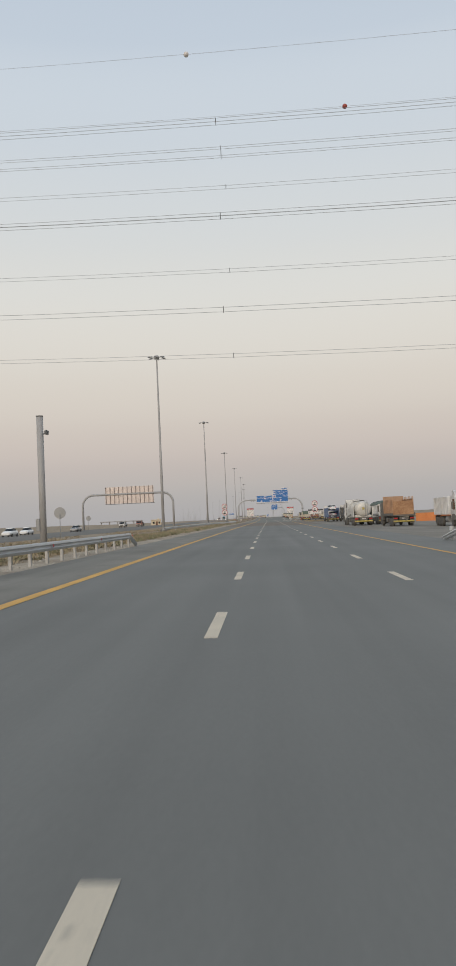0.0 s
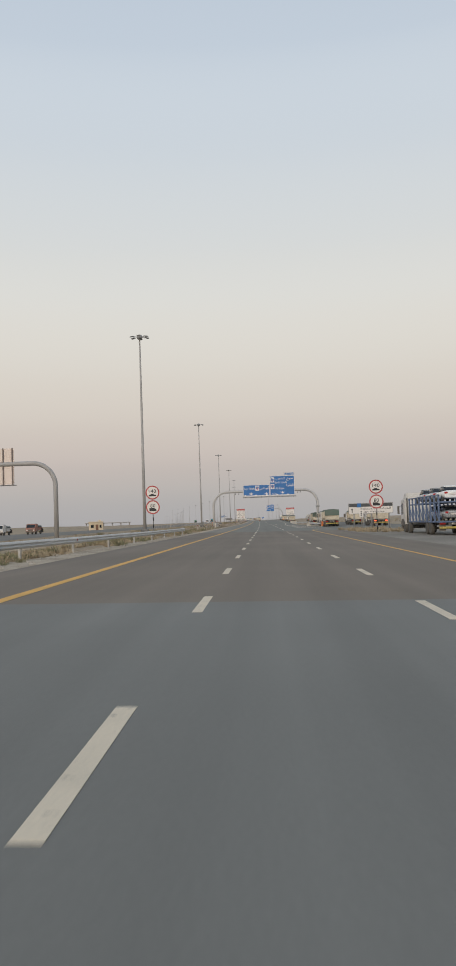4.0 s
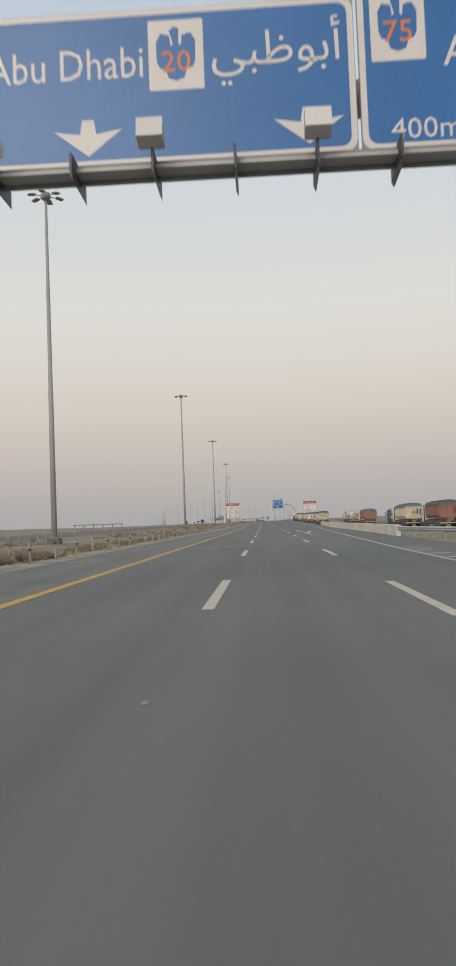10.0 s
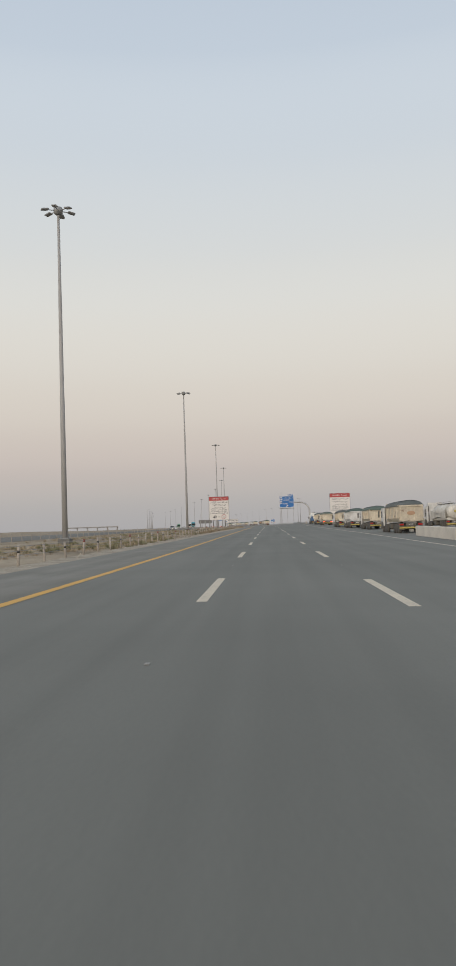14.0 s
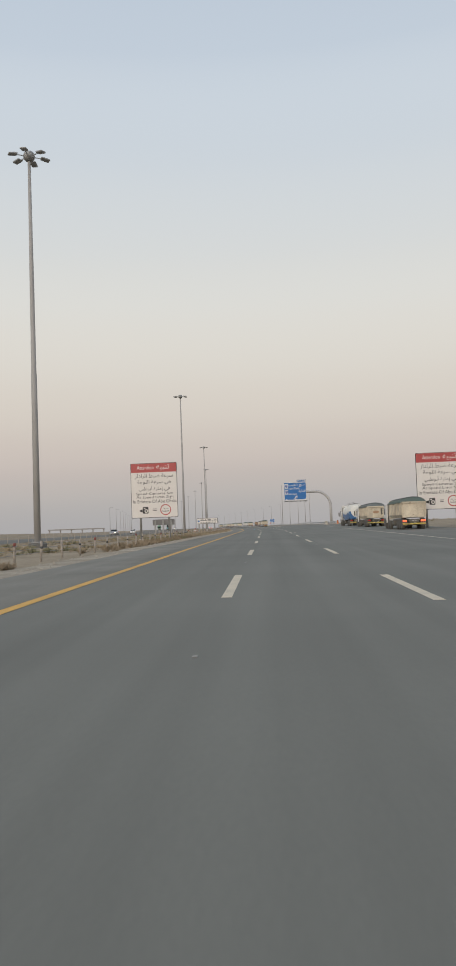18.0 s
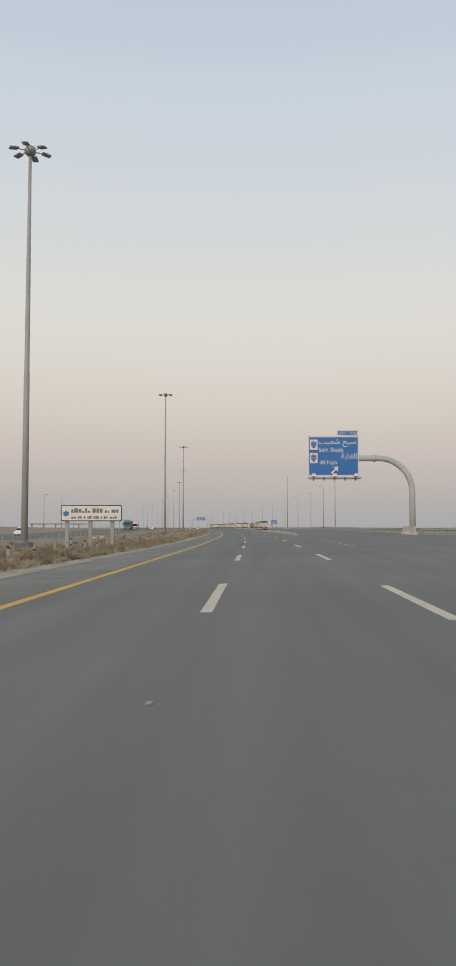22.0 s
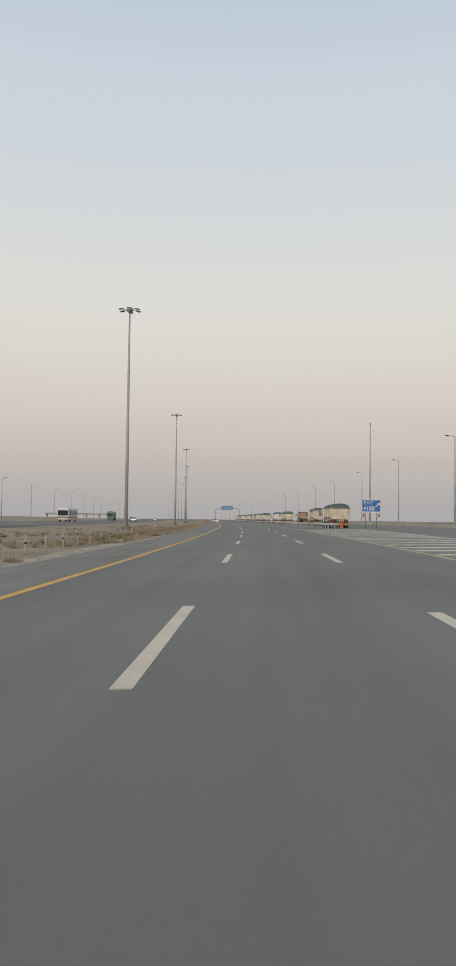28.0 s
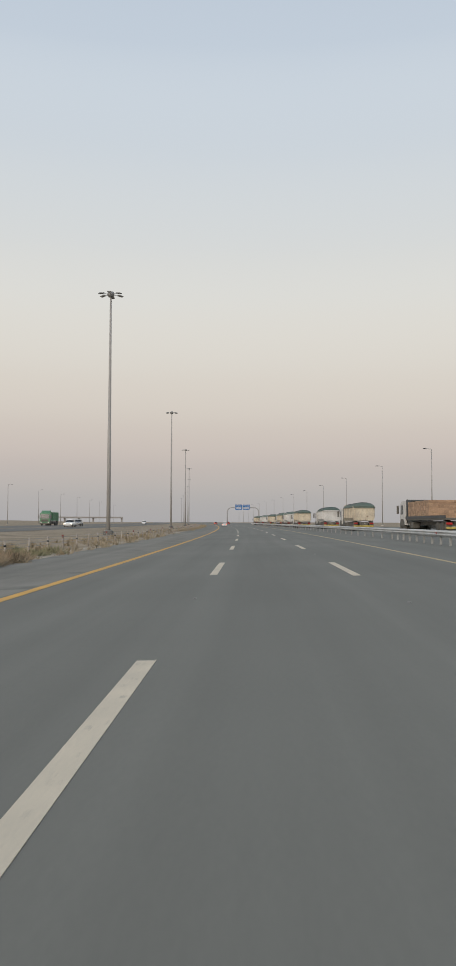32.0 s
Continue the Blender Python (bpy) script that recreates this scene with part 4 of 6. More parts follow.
def panel(parent, x0, x1, z0, z1, face, border, rad=0.22, label="", y=0.0):
    p = part("sign_panel", made(plate, rounded(x0, x1, z0, z1, 0.03), y, y + 0.09), STEEL, parent, label, None)
    part("border", made(plate, rounded(x0 + 0.01, x1 - 0.01, z0 + 0.01, z1 - 0.01, rad), y - 0.004, y - 0.0005), border, p)
    part("face", made(plate, rounded(x0 + 0.11, x1 - 0.11, z0 + 0.11, z1 - 0.11, rad * 0.75), y - 0.008, y - 0.0045), face, p)
    return p


def shield(parent, x, z, w, h, number):
    """A white square with a blue bird-like crest and an orange route number."""
    part("route_plate", made(plate, rounded(x - w / 2, x + w / 2, z - h / 2, z + h / 2, 0.03), -0.0115, -0.0085), SIGN_WHITE, parent)
    a, b = w * 0.35, h * 0.31
    half = [(0.14, 0.5), (0.26, 0.42), (0.34, 0.9), (0.78, 1.0), (1.02, 0.62), (1.0, -0.3), (0.84, -0.6), (0.56, -0.66), (0.4, -1.08), (0.0, -1.2)]
    crest = [(x - 0.34 * a, z + 1.12 * b), (x - 0.1 * a, z + 1.3 * b), (x + 0.16 * a, z + 1.22 * b)] + [(x + u * a, z + v * b) for u, v in half] + [(x - u * a, z + v * b) for u, v in half[-2::-1]]
    part("crest", made(plate, crest, -0.0145, -0.012), SIGN_BLUE, parent)
    part("lettering", text_mesh(number, SIGN_ORANGE, w * (0.3 if number == "11" else 0.52), h * 0.3, 0.0), None, parent, m=pose(x, -0.017, z - b * 0.3))


def arrow_down(parent, x, z, w, h):
    o = [(x, z - h / 2), (x + w / 2, z + h * 0.22), (x + w * 0.12, z + h * 0.1), (x + w * 0.085, z + h / 2), (x - w * 0.085, z + h / 2), (x - w * 0.12, z + h * 0.1), (x - w / 2, z + h * 0.22)]
    part("arrow", made(plate, o, -0.012, -0.009), SIGN_WHITE, parent)


def arrow_up_right(parent, x, z, k):
    o = [(x + k * 0.5, z + k * 0.5), (x - k * 0.22, z + k * 0.42), (x + k * 0.08, z + k * 0.22), (x - k * 0.5, z - k * 0.34), (x - k * 0.34, z - k * 0.5), (x + k * 0.22, z + k * 0.08), (x + k * 0.42, z - k * 0.22)]
    part("arrow", made(plate, o, -0.012, -0.009), SIGN_WHITE, parent)


ABU_DHABI = "\ufef2\ufe92\ufec7\ufeee\ufe91\ufe83"
SEIH_SHEIB = "\ufe90\ufef4\ufecc\ufeb7 \ufea2\ufef4\ufeb3"
AL_FAYA = "\ufe94\ufef3\ufe8e\ufed4\ufedf\ufe8d"
ATTENTION = "\ufeea\ufef4\ufe92\ufee8\ufe97"
SPEED_AR = "\ufe94\ufecb\ufeae\ufeb3"
LINES_AR = ("\ufead\ufe8d\ufea9\ufe8d\ufeae\ufedf\ufe8d \ufec2\ufe92\ufebf \ufe94\ufecb\ufeae\ufeb3", "\ufe94\ufea3\ufeee\ufee0\ufedf\ufe8d \ufe94\ufecb\ufeae\ufeb3 \ufef2\ufeeb",
            "\ufef2\ufe92\ufec7\ufeee\ufe91\ufe83 \ufe93\ufead\ufe8e\ufee3\ufe87 \ufef2\ufed3")
HIGH_AR = "\ufe94\ufecc\ufed4\ufe97\ufeae\ufee4\ufedf\ufe8d \ufe95\ufe8e\ufe92\ufedb\ufeae\ufee4\ufedf\ufe8d"


def exit_panel(g, x0, x1, z0, z1, arrow, distance):
    w, h = x1 - x0, z1 - z0
    p = panel(g, x0, x1, z0, z1, SIGN_BLUE, SIGN_WHITE, label="large blue exit sign with white lettering")
    shield(p, x0 + 0.11 * w, z0 + 0.79 * h, 0.15 * w, 0.26 * h, "11")
    shield(p, x0 + 0.11 * w, z0 + 0.45 * h, 0.15 * w, 0.26 * h, "75")
    words(p, SEIH_SHEIB, 0.21, 0.95, 0.735, 0.93, w, h, SIGN_WHITE, x0, z0)
    words(p, "Seih Sheib", 0.21, 0.69, 0.60, 0.715, w, h, SIGN_WHITE, x0, z0)
    words(p, AL_FAYA, 0.65, 0.96, 0.40, 0.58, w, h, SIGN_WHITE, x0, z0)
    words(p, "Al Faya", 0.23, 0.575, 0.255, 0.40, w, h, SIGN_WHITE, x0, z0)
    if arrow == "down":
        arrow_down(p, x0 + 0.51 * w, z0 + 0.135 * h, 0.2 * w, 0.14 * h)
    else:
        arrow_up_right(p, x0 + 0.52 * w, z0 + 0.14 * h, 0.15 * w)
    if distance:
        words(p, distance, 0.08, 0.27, 0.035, 0.11, w, h, SIGN_WHITE, x0, z0)
    t = panel(g, x1 - 2.6, x1 - 0.05, z1 + 0.03, z1 + 0.75, SIGN_BLUE, SIGN_WHITE, 0.06, "small blue exit number tab")
    words(t, "EXIT 418", 0.1, 0.92, 0.25, 0.75, 2.55, 0.72, SIGN_WHITE, x1 - 2.6, z1 + 0.03)
    return p


def sign_lights(g, x0, x1, z, n):
    """A rail under a sign with brackets and box lamps."""
    bm = bm_new()
    tube(bm, [(x0, -0.55, z - 0.06), (x1, -0.55, z - 0.06)], 0.035, 6)
    tube(bm, [(x0, -0.25, z - 0.2), (x1, -0.25, z - 0.2)], 0.035, 6)
    part("light_rail", bm, STEEL, g)
    part("light_tray", made(box, x0, x1, -0.62, -0.2, z - 0.16, z - 0.1), GANTRY_STEEL, g)
    for i in range(n):
        x = x0 + (x1 - x0) * (i + 0.5) / n
        part("rail_bracket", made(plate, [(x - 0.02, z + 0.03), (x + 0.02, z + 0.03), (x + 0.02, z - 0.4), (x - 0.02, z - 0.3)], -0.9, 0.1), DARK_STEEL, g)
        if i % 2 == 0:
            part("sign_lamp", made(prism_x, [(-1.2, z + 0.08), (-0.86, z + 0.02), (-0.8, z + 0.24), (-1.12, z + 0.4)], x - 0.2, x + 0.2), SIGN_WHITE, g)
            part("lamp_arm", made(tube, [(x, -0.6, z - 0.1), (x, -0.98, z + 0.1)], 0.03, 6), STEEL, g)


def bend(x0, x1, z, r, n=10):
    """Points of a level beam at height z that turns down at both ends (x None: no bend there)."""
    pts = []
    if x0 is not None:
        pts += [(x0, 0.5, -0.2), (x0, 0.5, z - r)] + [(x0 + r - r * math.cos(radians(90 * k / n)), 0.5, z - r + r * math.sin(radians(90 * k / n))) for k in range(1, n + 1)]
    if x1 is not None:
        pts += [(x1 - r + r * math.sin(radians(90 * k / n)), 0.5, z - r + r * math.cos(radians(90 * k / n))) for k in range(n + 1)] + [(x1, 0.5, z - r - 0.01), (x1, 0.5, -0.2)]
    return pts


def collar(g, x, z, r):
    part("flange", made(tube, [(x - 0.1, 0.5, z), (x + 0.1, 0.5, z)], r, 16), GANTRY_STEEL, g)


gantry = thing("sign_gantry", "grey tubular arch gantry carrying two blue direction signs", "sign gantry", on(320.6, 0.08, 0.07))
part("arch_tube", made(tube, bend(-10.95, 14.05, 8.45, 3.3), 0.31, 18), GANTRY_STEEL, gantry)
collar(gantry, -7.4, 8.45, 0.4)
collar(gantry, 10.7, 8.45, 0.4)
for x in (-10.95, 14.05):
    part("base_flange", made(box, x - 0.5, x + 0.5, 0.0, 1.0, -0.1, 0.12, 0.02), STEEL, gantry)
part("post_clamp", made(box, 13.6, 14.5, 0.05, 0.95, 4.1, 4.5, 0.06), STEEL, gantry)
p = panel(gantry, -3.7, 2.68, 7.3, 9.95, SIGN_BLUE, SIGN_WHITE, label="wide blue direction sign with white lettering")
words(p, "Abu Dhabi", 0.035, 0.45, 0.56, 0.76, 6.38, 2.65, SIGN_WHITE, -3.7, 7.3)
words(p, ABU_DHABI, 0.63, 0.965, 0.47, 0.88, 6.38, 2.65, SIGN_WHITE, -3.7, 7.3)
shield(p, -3.7 + 0.537 * 6.38, 7.3 + 0.69 * 2.65, 0.92, 1.2, "20")
arrow_down(p, -3.7 + 0.3 * 6.38, 7.3 + 0.185 * 2.65, 1.15, 0.62)
arrow_down(p, -3.7 + 0.875 * 6.38, 7.3 + 0.185 * 2.65, 1.15, 0.62)
exit_panel(gantry, 2.74, 8.7, 7.3, 11.95, "down", "400m")
sign_lights(gantry, -3.8, 8.95, 7.1, 10)
for x in (-5.6, -4.8, 9.4, 10.0):
    part("beam_camera", made(box, x - 0.1, x + 0.1, -0.1, 0.3, 7.75, 7.98, 0.03), DARK_STEEL, gantry)
    part("camera_clamp", made(tube, [(x, 0.5, 7.95), (x, 0.5, 8.9)], 0.03, 6), STEEL, gantry)

cant = thing("cantilever_sign", "grey curved cantilever post holding a blue exit sign", "road sign", on(750, 0))
part("curved_post", made(tube, [(7.7, 0.5, 9.7), (14.3, 0.5, 9.7), (16.0, 0.5, 9.7)] + bend(None, 20.1, 9.7, 4.0)[:-2] + [(20.1, 0.5, 5.6), (20.1, 0.5, 0.2)], 0.36, 18), GANTRY_STEEL, cant)
collar(cant, 15.6, 9.7, 0.45)
part("base_flange", made(box, 19.5, 20.7, -0.1, 1.1, 0.3, 0.85, 0.02), STEEL, cant)
exit_panel(cant, 7.6, 13.65, 7.55, 12.3, "up", "")
sign_lights(cant, 7.55, 13.8, 7.35, 5)

back = thing("sign_gantry", "grey tubular arch gantry seen from behind a pale sign", "sign gantry", on(232, 0))
part("arch_tube", made(tube, bend(-51.4, -25.8, 9.8, 3.0), 0.3, 16), PAINTED_STEEL, back)
part("sign_back", made(plate, rounded(-44.9, -31.2, 7.15, 11.85, 0.05), 0.45, 0.52), SIGN_BACK, back, "pale sheet metal back of a sign")
for i in range(12):
    x = -44.7 + 13.3 * i / 11
    part("stiffener", made(box, x - 0.06, x + 0.06, 0.28, 0.45, 7.05, 11.9), STIFFENER, back)
part("light_rail", made(tube, [(-45, 0.75, 7.05), (-31, 0.75, 7.05)], 0.06, 6), STEEL, back)

far_gantry = thing("sign_gantry", "distant tubular gantry with a blue sign", "sign gantry", on(1345, 0))
part("arch_tube", made(tube, bend(2.6, 18.2, 8.6, 2.2), 0.2, 12), PAINTED_STEEL, far_gantry)
for x0, x1 in ((6.4, 10.0), (10.1, 13.8)):
    p = panel(far_gantry, x0, x1, 7.4, 10.2, SIGN_BLUE, SIGN_WHITE, 0.1, "blue direction sign")
    for z in (9.4, 8.7, 8.1):
        part("text_bar", made(box, x0 + 0.5, x1 - 0.5, -0.013, -0.009, z - 0.12, z + 0.12), SIGN_WHITE, p)


def warning_board(m, label):
    """A tall white board with a red head about speed cameras."""
    g = thing("warning_board", label, "road sign", m, group="speed camera warning boards")
    w, h, x0, z0 = 5.15, 6.05, -2.57, 2.4
    for x in (-1.6, 1.55):
        part("post", made(tube, [(x, 0.22, -0.2), (x, 0.22, 7.8)], 0.12, 10), STEEL, g)
        part("footing", made(box, x - 0.3, x + 0.3, -0.1, 0.5, -0.2, 0.08, 0.03), CONCRETE, g)
    p = part("board", made(plate, rounded(x0, x0 + w, z0, z0 + h, 0.12), 0.0, 0.09), STEEL, g)
    part("rim", made(plate, rounded(x0 + 0.005, x0 + w - 0.005, z0 + 0.005, z0 + h - 0.005, 0.13), -0.003, -0.0005), SIGN_BLACK, p)
    part("face", made(plate, rounded(x0 + 0.05, x0 + w - 0.05, z0 + 0.05, z0 + h - 0.05, 0.1), -0.006, -0.0035), SIGN_WHITE, p)
    part("head_band", made(plate, rounded(x0 + 0.06, x0 + w - 0.06, z0 + 0.83 * h, z0 + h - 0.06, 0.05), -0.0095, -0.0065), SIGN_RED, p)
    words(p, "Attention", 0.14, 0.50, 0.885, 0.955, w, h, SIGN_WHITE, x0, z0)
    words(p, ATTENTION, 0.56, 0.84, 0.86, 0.97, w, h, SIGN_WHITE, x0, z0)
    for t, (u0, u1, v0, v1) in zip(LINES_AR, ((0.09, 0.91, 0.71, 0.81), (0.14, 0.87, 0.59, 0.69), (0.17, 0.84, 0.47, 0.58))):
        words(p, t, u0, u1, v0, v1, w, h, SIGN_BLACK, x0, z0, -0.0085)
    for t, (u0, u1, v0, v1) in zip(("Speed Cameras Set", "At Speed Limit Sign", "In Emirate Of Abu Dhabi"), ((0.11, 0.9, 0.405, 0.465), (0.11, 0.91, 0.34, 0.4), (0.04, 0.97, 0.27, 0.33))):
        words(p, t, u0, u1, v0, v1, w, h, SIGN_BLACK, x0, z0, -0.0085)
    words(p, "=", 0.46, 0.54, 0.125, 0.165, w, h, SIGN_BLACK, x0, z0, -0.0085)
    cx, cz = x0 + 0.295 * w, z0 + 0.14 * h
    part("camera_symbol", made(plate, rounded(cx - 0.26, cx + 0.36, cz - 0.36, cz + 0.36, 0.08), -0.0095, -0.007), SIGN_BLACK, p)
    part("camera_symbol", made(plate, [(cx - 0.3, cz - 0.22), (cx - 0.3, cz + 0.12), (cx - 0.62, cz + 0.02), (cx - 0.62, cz - 0.12)], -0.0095, -0.007), SIGN_BLACK, p)
    part("camera_lens", made(plate, ring_of(0.2, 20, cx + 0.12, cz - 0.08), -0.0125, -0.01), SIGN_WHITE, p)
    part("camera_lens", made(plate, ring_of(0.1, 16, cx + 0.12, cz - 0.08), -0.0155, -0.013), SIGN_BLACK, p)
    part("camera_flash", made(plate, rounded(cx - 0.16, cx + 0.02, cz + 0.14, cz + 0.28, 0.03), -0.0125, -0.01), SIGN_WHITE, p)
    cx = x0 + 0.735 * w
    part("speed_ring", made(plate, ring_of(0.6, 32, cx, cz), -0.0095, -0.007), SIGN_RED, p)
    part("speed_disc", made(plate, ring_of(0.5, 32, cx, cz), -0.0125, -0.01), SIGN_WHITE, p)
    part("lettering", text_mesh(SPEED_AR, SIGN_BLACK, 0.6, 0.28, 0.0), None, p, m=pose(cx, -0.0155, cz + 0.14))
    part("lettering", text_mesh("Speed", SIGN_BLACK, 0.75, 0.26, 0.0), None, p, m=pose(cx, -0.0155, cz - 0.16))
    return g


warn = warning_board(on(623.8, -11.45, 0.03), "white speed camera warning board on posts in the scrubby median")
tagged(copy_thing(warn, on(622, 19.45, -0.45)), "white speed camera warning board on posts beside parked lorries")

name_board = thing("road_name_board", "white road name board on three posts in the scrub", "road sign", on(716, -11.75, 0.16))
for x in (-1.9, -0.1, 1.6):
    part("post", made(box, x - 0.15, x + 0.15, 0.1, 0.3, -0.3, 2.6, 0.02), STEEL, name_board)
p = part("board", made(plate, rounded(-2.36, 2.36, 1.95, 3.2, 0.1), 0, 0.09), STEEL, name_board)
part("rim", made(plate, rounded(-2.355, 2.355, 1.955, 3.195, 0.11), -0.003, -0.0005), SIGN_BLACK, p)
part("face", made(plate, rounded(-2.29, 2.29, 2.02, 3.13, 0.09), -0.006, -0.0035), SIGN_WHITE, p)
part("crest", made(plate, [(-2.15, 2.4), (-1.95, 2.3), (-1.75, 2.4), (-1.72, 2.7), (-1.85, 2.66), (-1.95, 2.82), (-2.05, 2.66), (-2.18, 2.7)], -0.009, -0.0065), SIGN_BLUE, p)
rnd_bars = random.Random(3)
x = 2.1
while x > -1.5:
    w = rnd_bars.uniform(0.12, 0.34)
    part("text_bar", made(box, max(x - w, -1.55), x, -0.009, -0.0065, 2.6, 2.6 + rnd_bars.uniform(0.14, 0.36)), TEXT_GREY, p)
    x -= w + rnd_bars.choice((0.05, 0.05, 0.16))
x = -1.55
while x < 2.0:
    w = rnd_bars.uniform(0.08, 0.2)
    part("text_bar", made(box, x, min(x + w, 2.1), -0.009, -0.0065, 2.14, 2.29 + rnd_bars.uniform(0, 0.07)), TEXT_GREY, p)
    x += w + rnd_bars.choice((0.04, 0.04, 0.15))

back_board = thing("road_name_board", "grey back of a road name board on posts", "road sign", on(716, -21.7, 0.62))
for x in (-1.9, -0.1, 1.7):
    part("post", made(box, x - 0.17, x + 0.17, -0.25, -0.055, -0.8, 2.6, 0.02), STEEL, back_board)
part("board", made(plate, rounded(-2.5, 2.5, 1.5, 2.8, 0.08), 0, 0.09), BACK_SHEET, back_board)
for z in (1.7, 2.05, 2.4, 2.7):
    part("stiffener", made(box, -2.45, 2.45, -0.05, -0.002, z - 0.04, z + 0.04), BACK_SHEET, back_board)


def speed_pair(s, lat, label):
    """Two round limit signs, one above the other."""
    g = thing("speed_limit_signs", label, "road sign", on(s, lat), group="paired speed limit signs")
    part("post", made(tube, [(0, 0.1, -0.2), (0, 0.1, 5.1)], 0.055, 8), STEEL, g)
    for z in (0.25, 0.95, 1.65):
        part("black_band", made(tube, [(0, 0.1, z), (0, 0.1, z + 0.35)], 0.058, 8), SIGN_BLACK, g)
    for z, number in ((4.55, "140"), (3.05, "80")):
        d = part("disc", made(plate, ring_of(0.72, 32, 0, z), 0.0, 0.03), SIGN_WHITE, g)
        part("red_ring", made(plate, ring_of(0.715, 32, 0, z), -0.003, -0.0005), SIGN_RED, d)
        part("face", made(plate, ring_of(0.59, 32, 0, z), -0.006, -0.0035), SIGN_WHITE, d)
        part("lettering", text_mesh(number, SIGN_BLACK, 0.75 if number == "140" else 0.5, 0.38, 0.0), None, d, m=pose(0, -0.009, z + 0.14))
        o = [(-0.36, z - 0.38), (0.36, z - 0.38), (0.38, z - 0.25), (0.18, z - 0.22), (0.1, z - 0.13), (-0.16, z - 0.13), (-0.24, z - 0.23), (-0.38, z - 0.26)] if number == "140" else \
            [(-0.36, z - 0.4), (0.36, z - 0.4), (0.36, z - 0.25), (0.2, z - 0.12), (0.12, z - 0.12), (0.12, z - 0.08), (-0.36, z - 0.08)]
        part("vehicle_symbol", made(plate, o, -0.009, -0.0065), SIGN_BLACK, d)
    return g


speed_pair(212, -10.3, "two round red-rimmed speed limit signs in the median")
speed_pair(212, 12.4, "two round red-rimmed speed limit signs at the lorry lot")

high = thing("direction_board", "white and grey direction board for high vehicles", "road sign", on(232, 0))
for x in (12.4, 14.6, 16.8):
    part("post", made(tube, [(x, 0.2, -0.2), (x, 0.2, 2.9)], 0.09, 8), STEEL, high)
p = part("board", made(plate, rounded(11.7, 17.3, 1.8, 3.15, 0.06), 0, 0.09), STEEL, high)
part("face", made(plate, rounded(11.75, 17.25, 1.85, 3.1, 0.06), -0.004, -0.0005), SIGN_WHITE, p)
part("head_band", made(plate, rounded(11.76, 17.24, 2.68, 3.09, 0.04), -0.0075, -0.0045), DARK_STEEL, p)
part("crest", made(plate, rounded(12.8, 13.3, 2.62, 3.12, 0.04), -0.0105, -0.008), SIGN_BLUE, p)
words(p, HIGH_AR, 0.27, 0.95, 0.33, 0.6, 5.6, 1.35, SIGN_BLACK, 11.7, 1.8, -0.007)
words(p, "High Vehicles", 0.27, 0.8, 0.07, 0.27, 5.6, 1.35, SIGN_BLACK, 11.7, 1.8, -0.007)
part("arrow", made(plate, [(12.1, 1.95), (12.2, 1.95), (12.2, 2.3), (12.32, 2.3), (12.15, 2.55), (11.98, 2.3), (12.1, 2.3)], -0.0075, -0.005), SIGN_BLACK, p)
gauge = thing("height_plate", "small white upright number plate on a thin post", "road sign", on(230.5, 13.1))
part("post", made(tube, [(0, 0.05, -0.1), (0, 0.05, 2.4)], 0.035, 8), STEEL, gauge)
p = part("plate", made(plate, rounded(-0.24, 0.24, 1.55, 2.45, 0.04), 0, 0.03), SIGN_WHITE, gauge)
for z in (2.2, 1.98, 1.76):
    part("text_bar", made(box, -0.08, 0.08, -0.004, -0.0005, z - 0.07, z + 0.07), SIGN_BLACK, p)

exit_b = thing("exit_sign", "blue exit sign with red chevrons at the gore", "road sign", on(936, 16.35, 0.2))
for x in (-0.7, 0.7):
    part("post", made(tube, [(x, 0.15, -0.2), (x, 0.15, 3.2)], 0.07, 8), STEEL, exit_b)
p = panel(exit_b, -1.25, 1.25, 1.85, 3.5, SIGN_BLUE, SIGN_WHITE, 0.1, "blue exit number panel")
words(p, "EXIT", 0.14, 0.6, 0.62, 0.85, 2.5, 1.65, SIGN_WHITE, -1.25, 1.85)
words(p, "418B", 0.1, 0.68, 0.14, 0.48, 2.5, 1.65, SIGN_WHITE, -1.25, 1.85)
arrow_up_right(p, 0.8, 2.8, 0.55)
for d in (-1, 1):
    c = part("chevron_board", made(plate, [(0.62 * d, 1.14), (0.92 * d, 1.14), (1.3 * d, 1.46), (0.92 * d, 1.78), (0.62 * d, 1.78), (0.84 * d, 1.46)], 0, 0.05), SIGN_WHITE, exit_b)
    part("chevron", made(plate, [(0.7 * d, 1.19), (0.89 * d, 1.19), (1.2 * d, 1.46), (0.89 * d, 1.73), (0.7 * d, 1.73), (0.92 * d, 1.46)], -0.004, -0.0005), SIGN_RED, c)


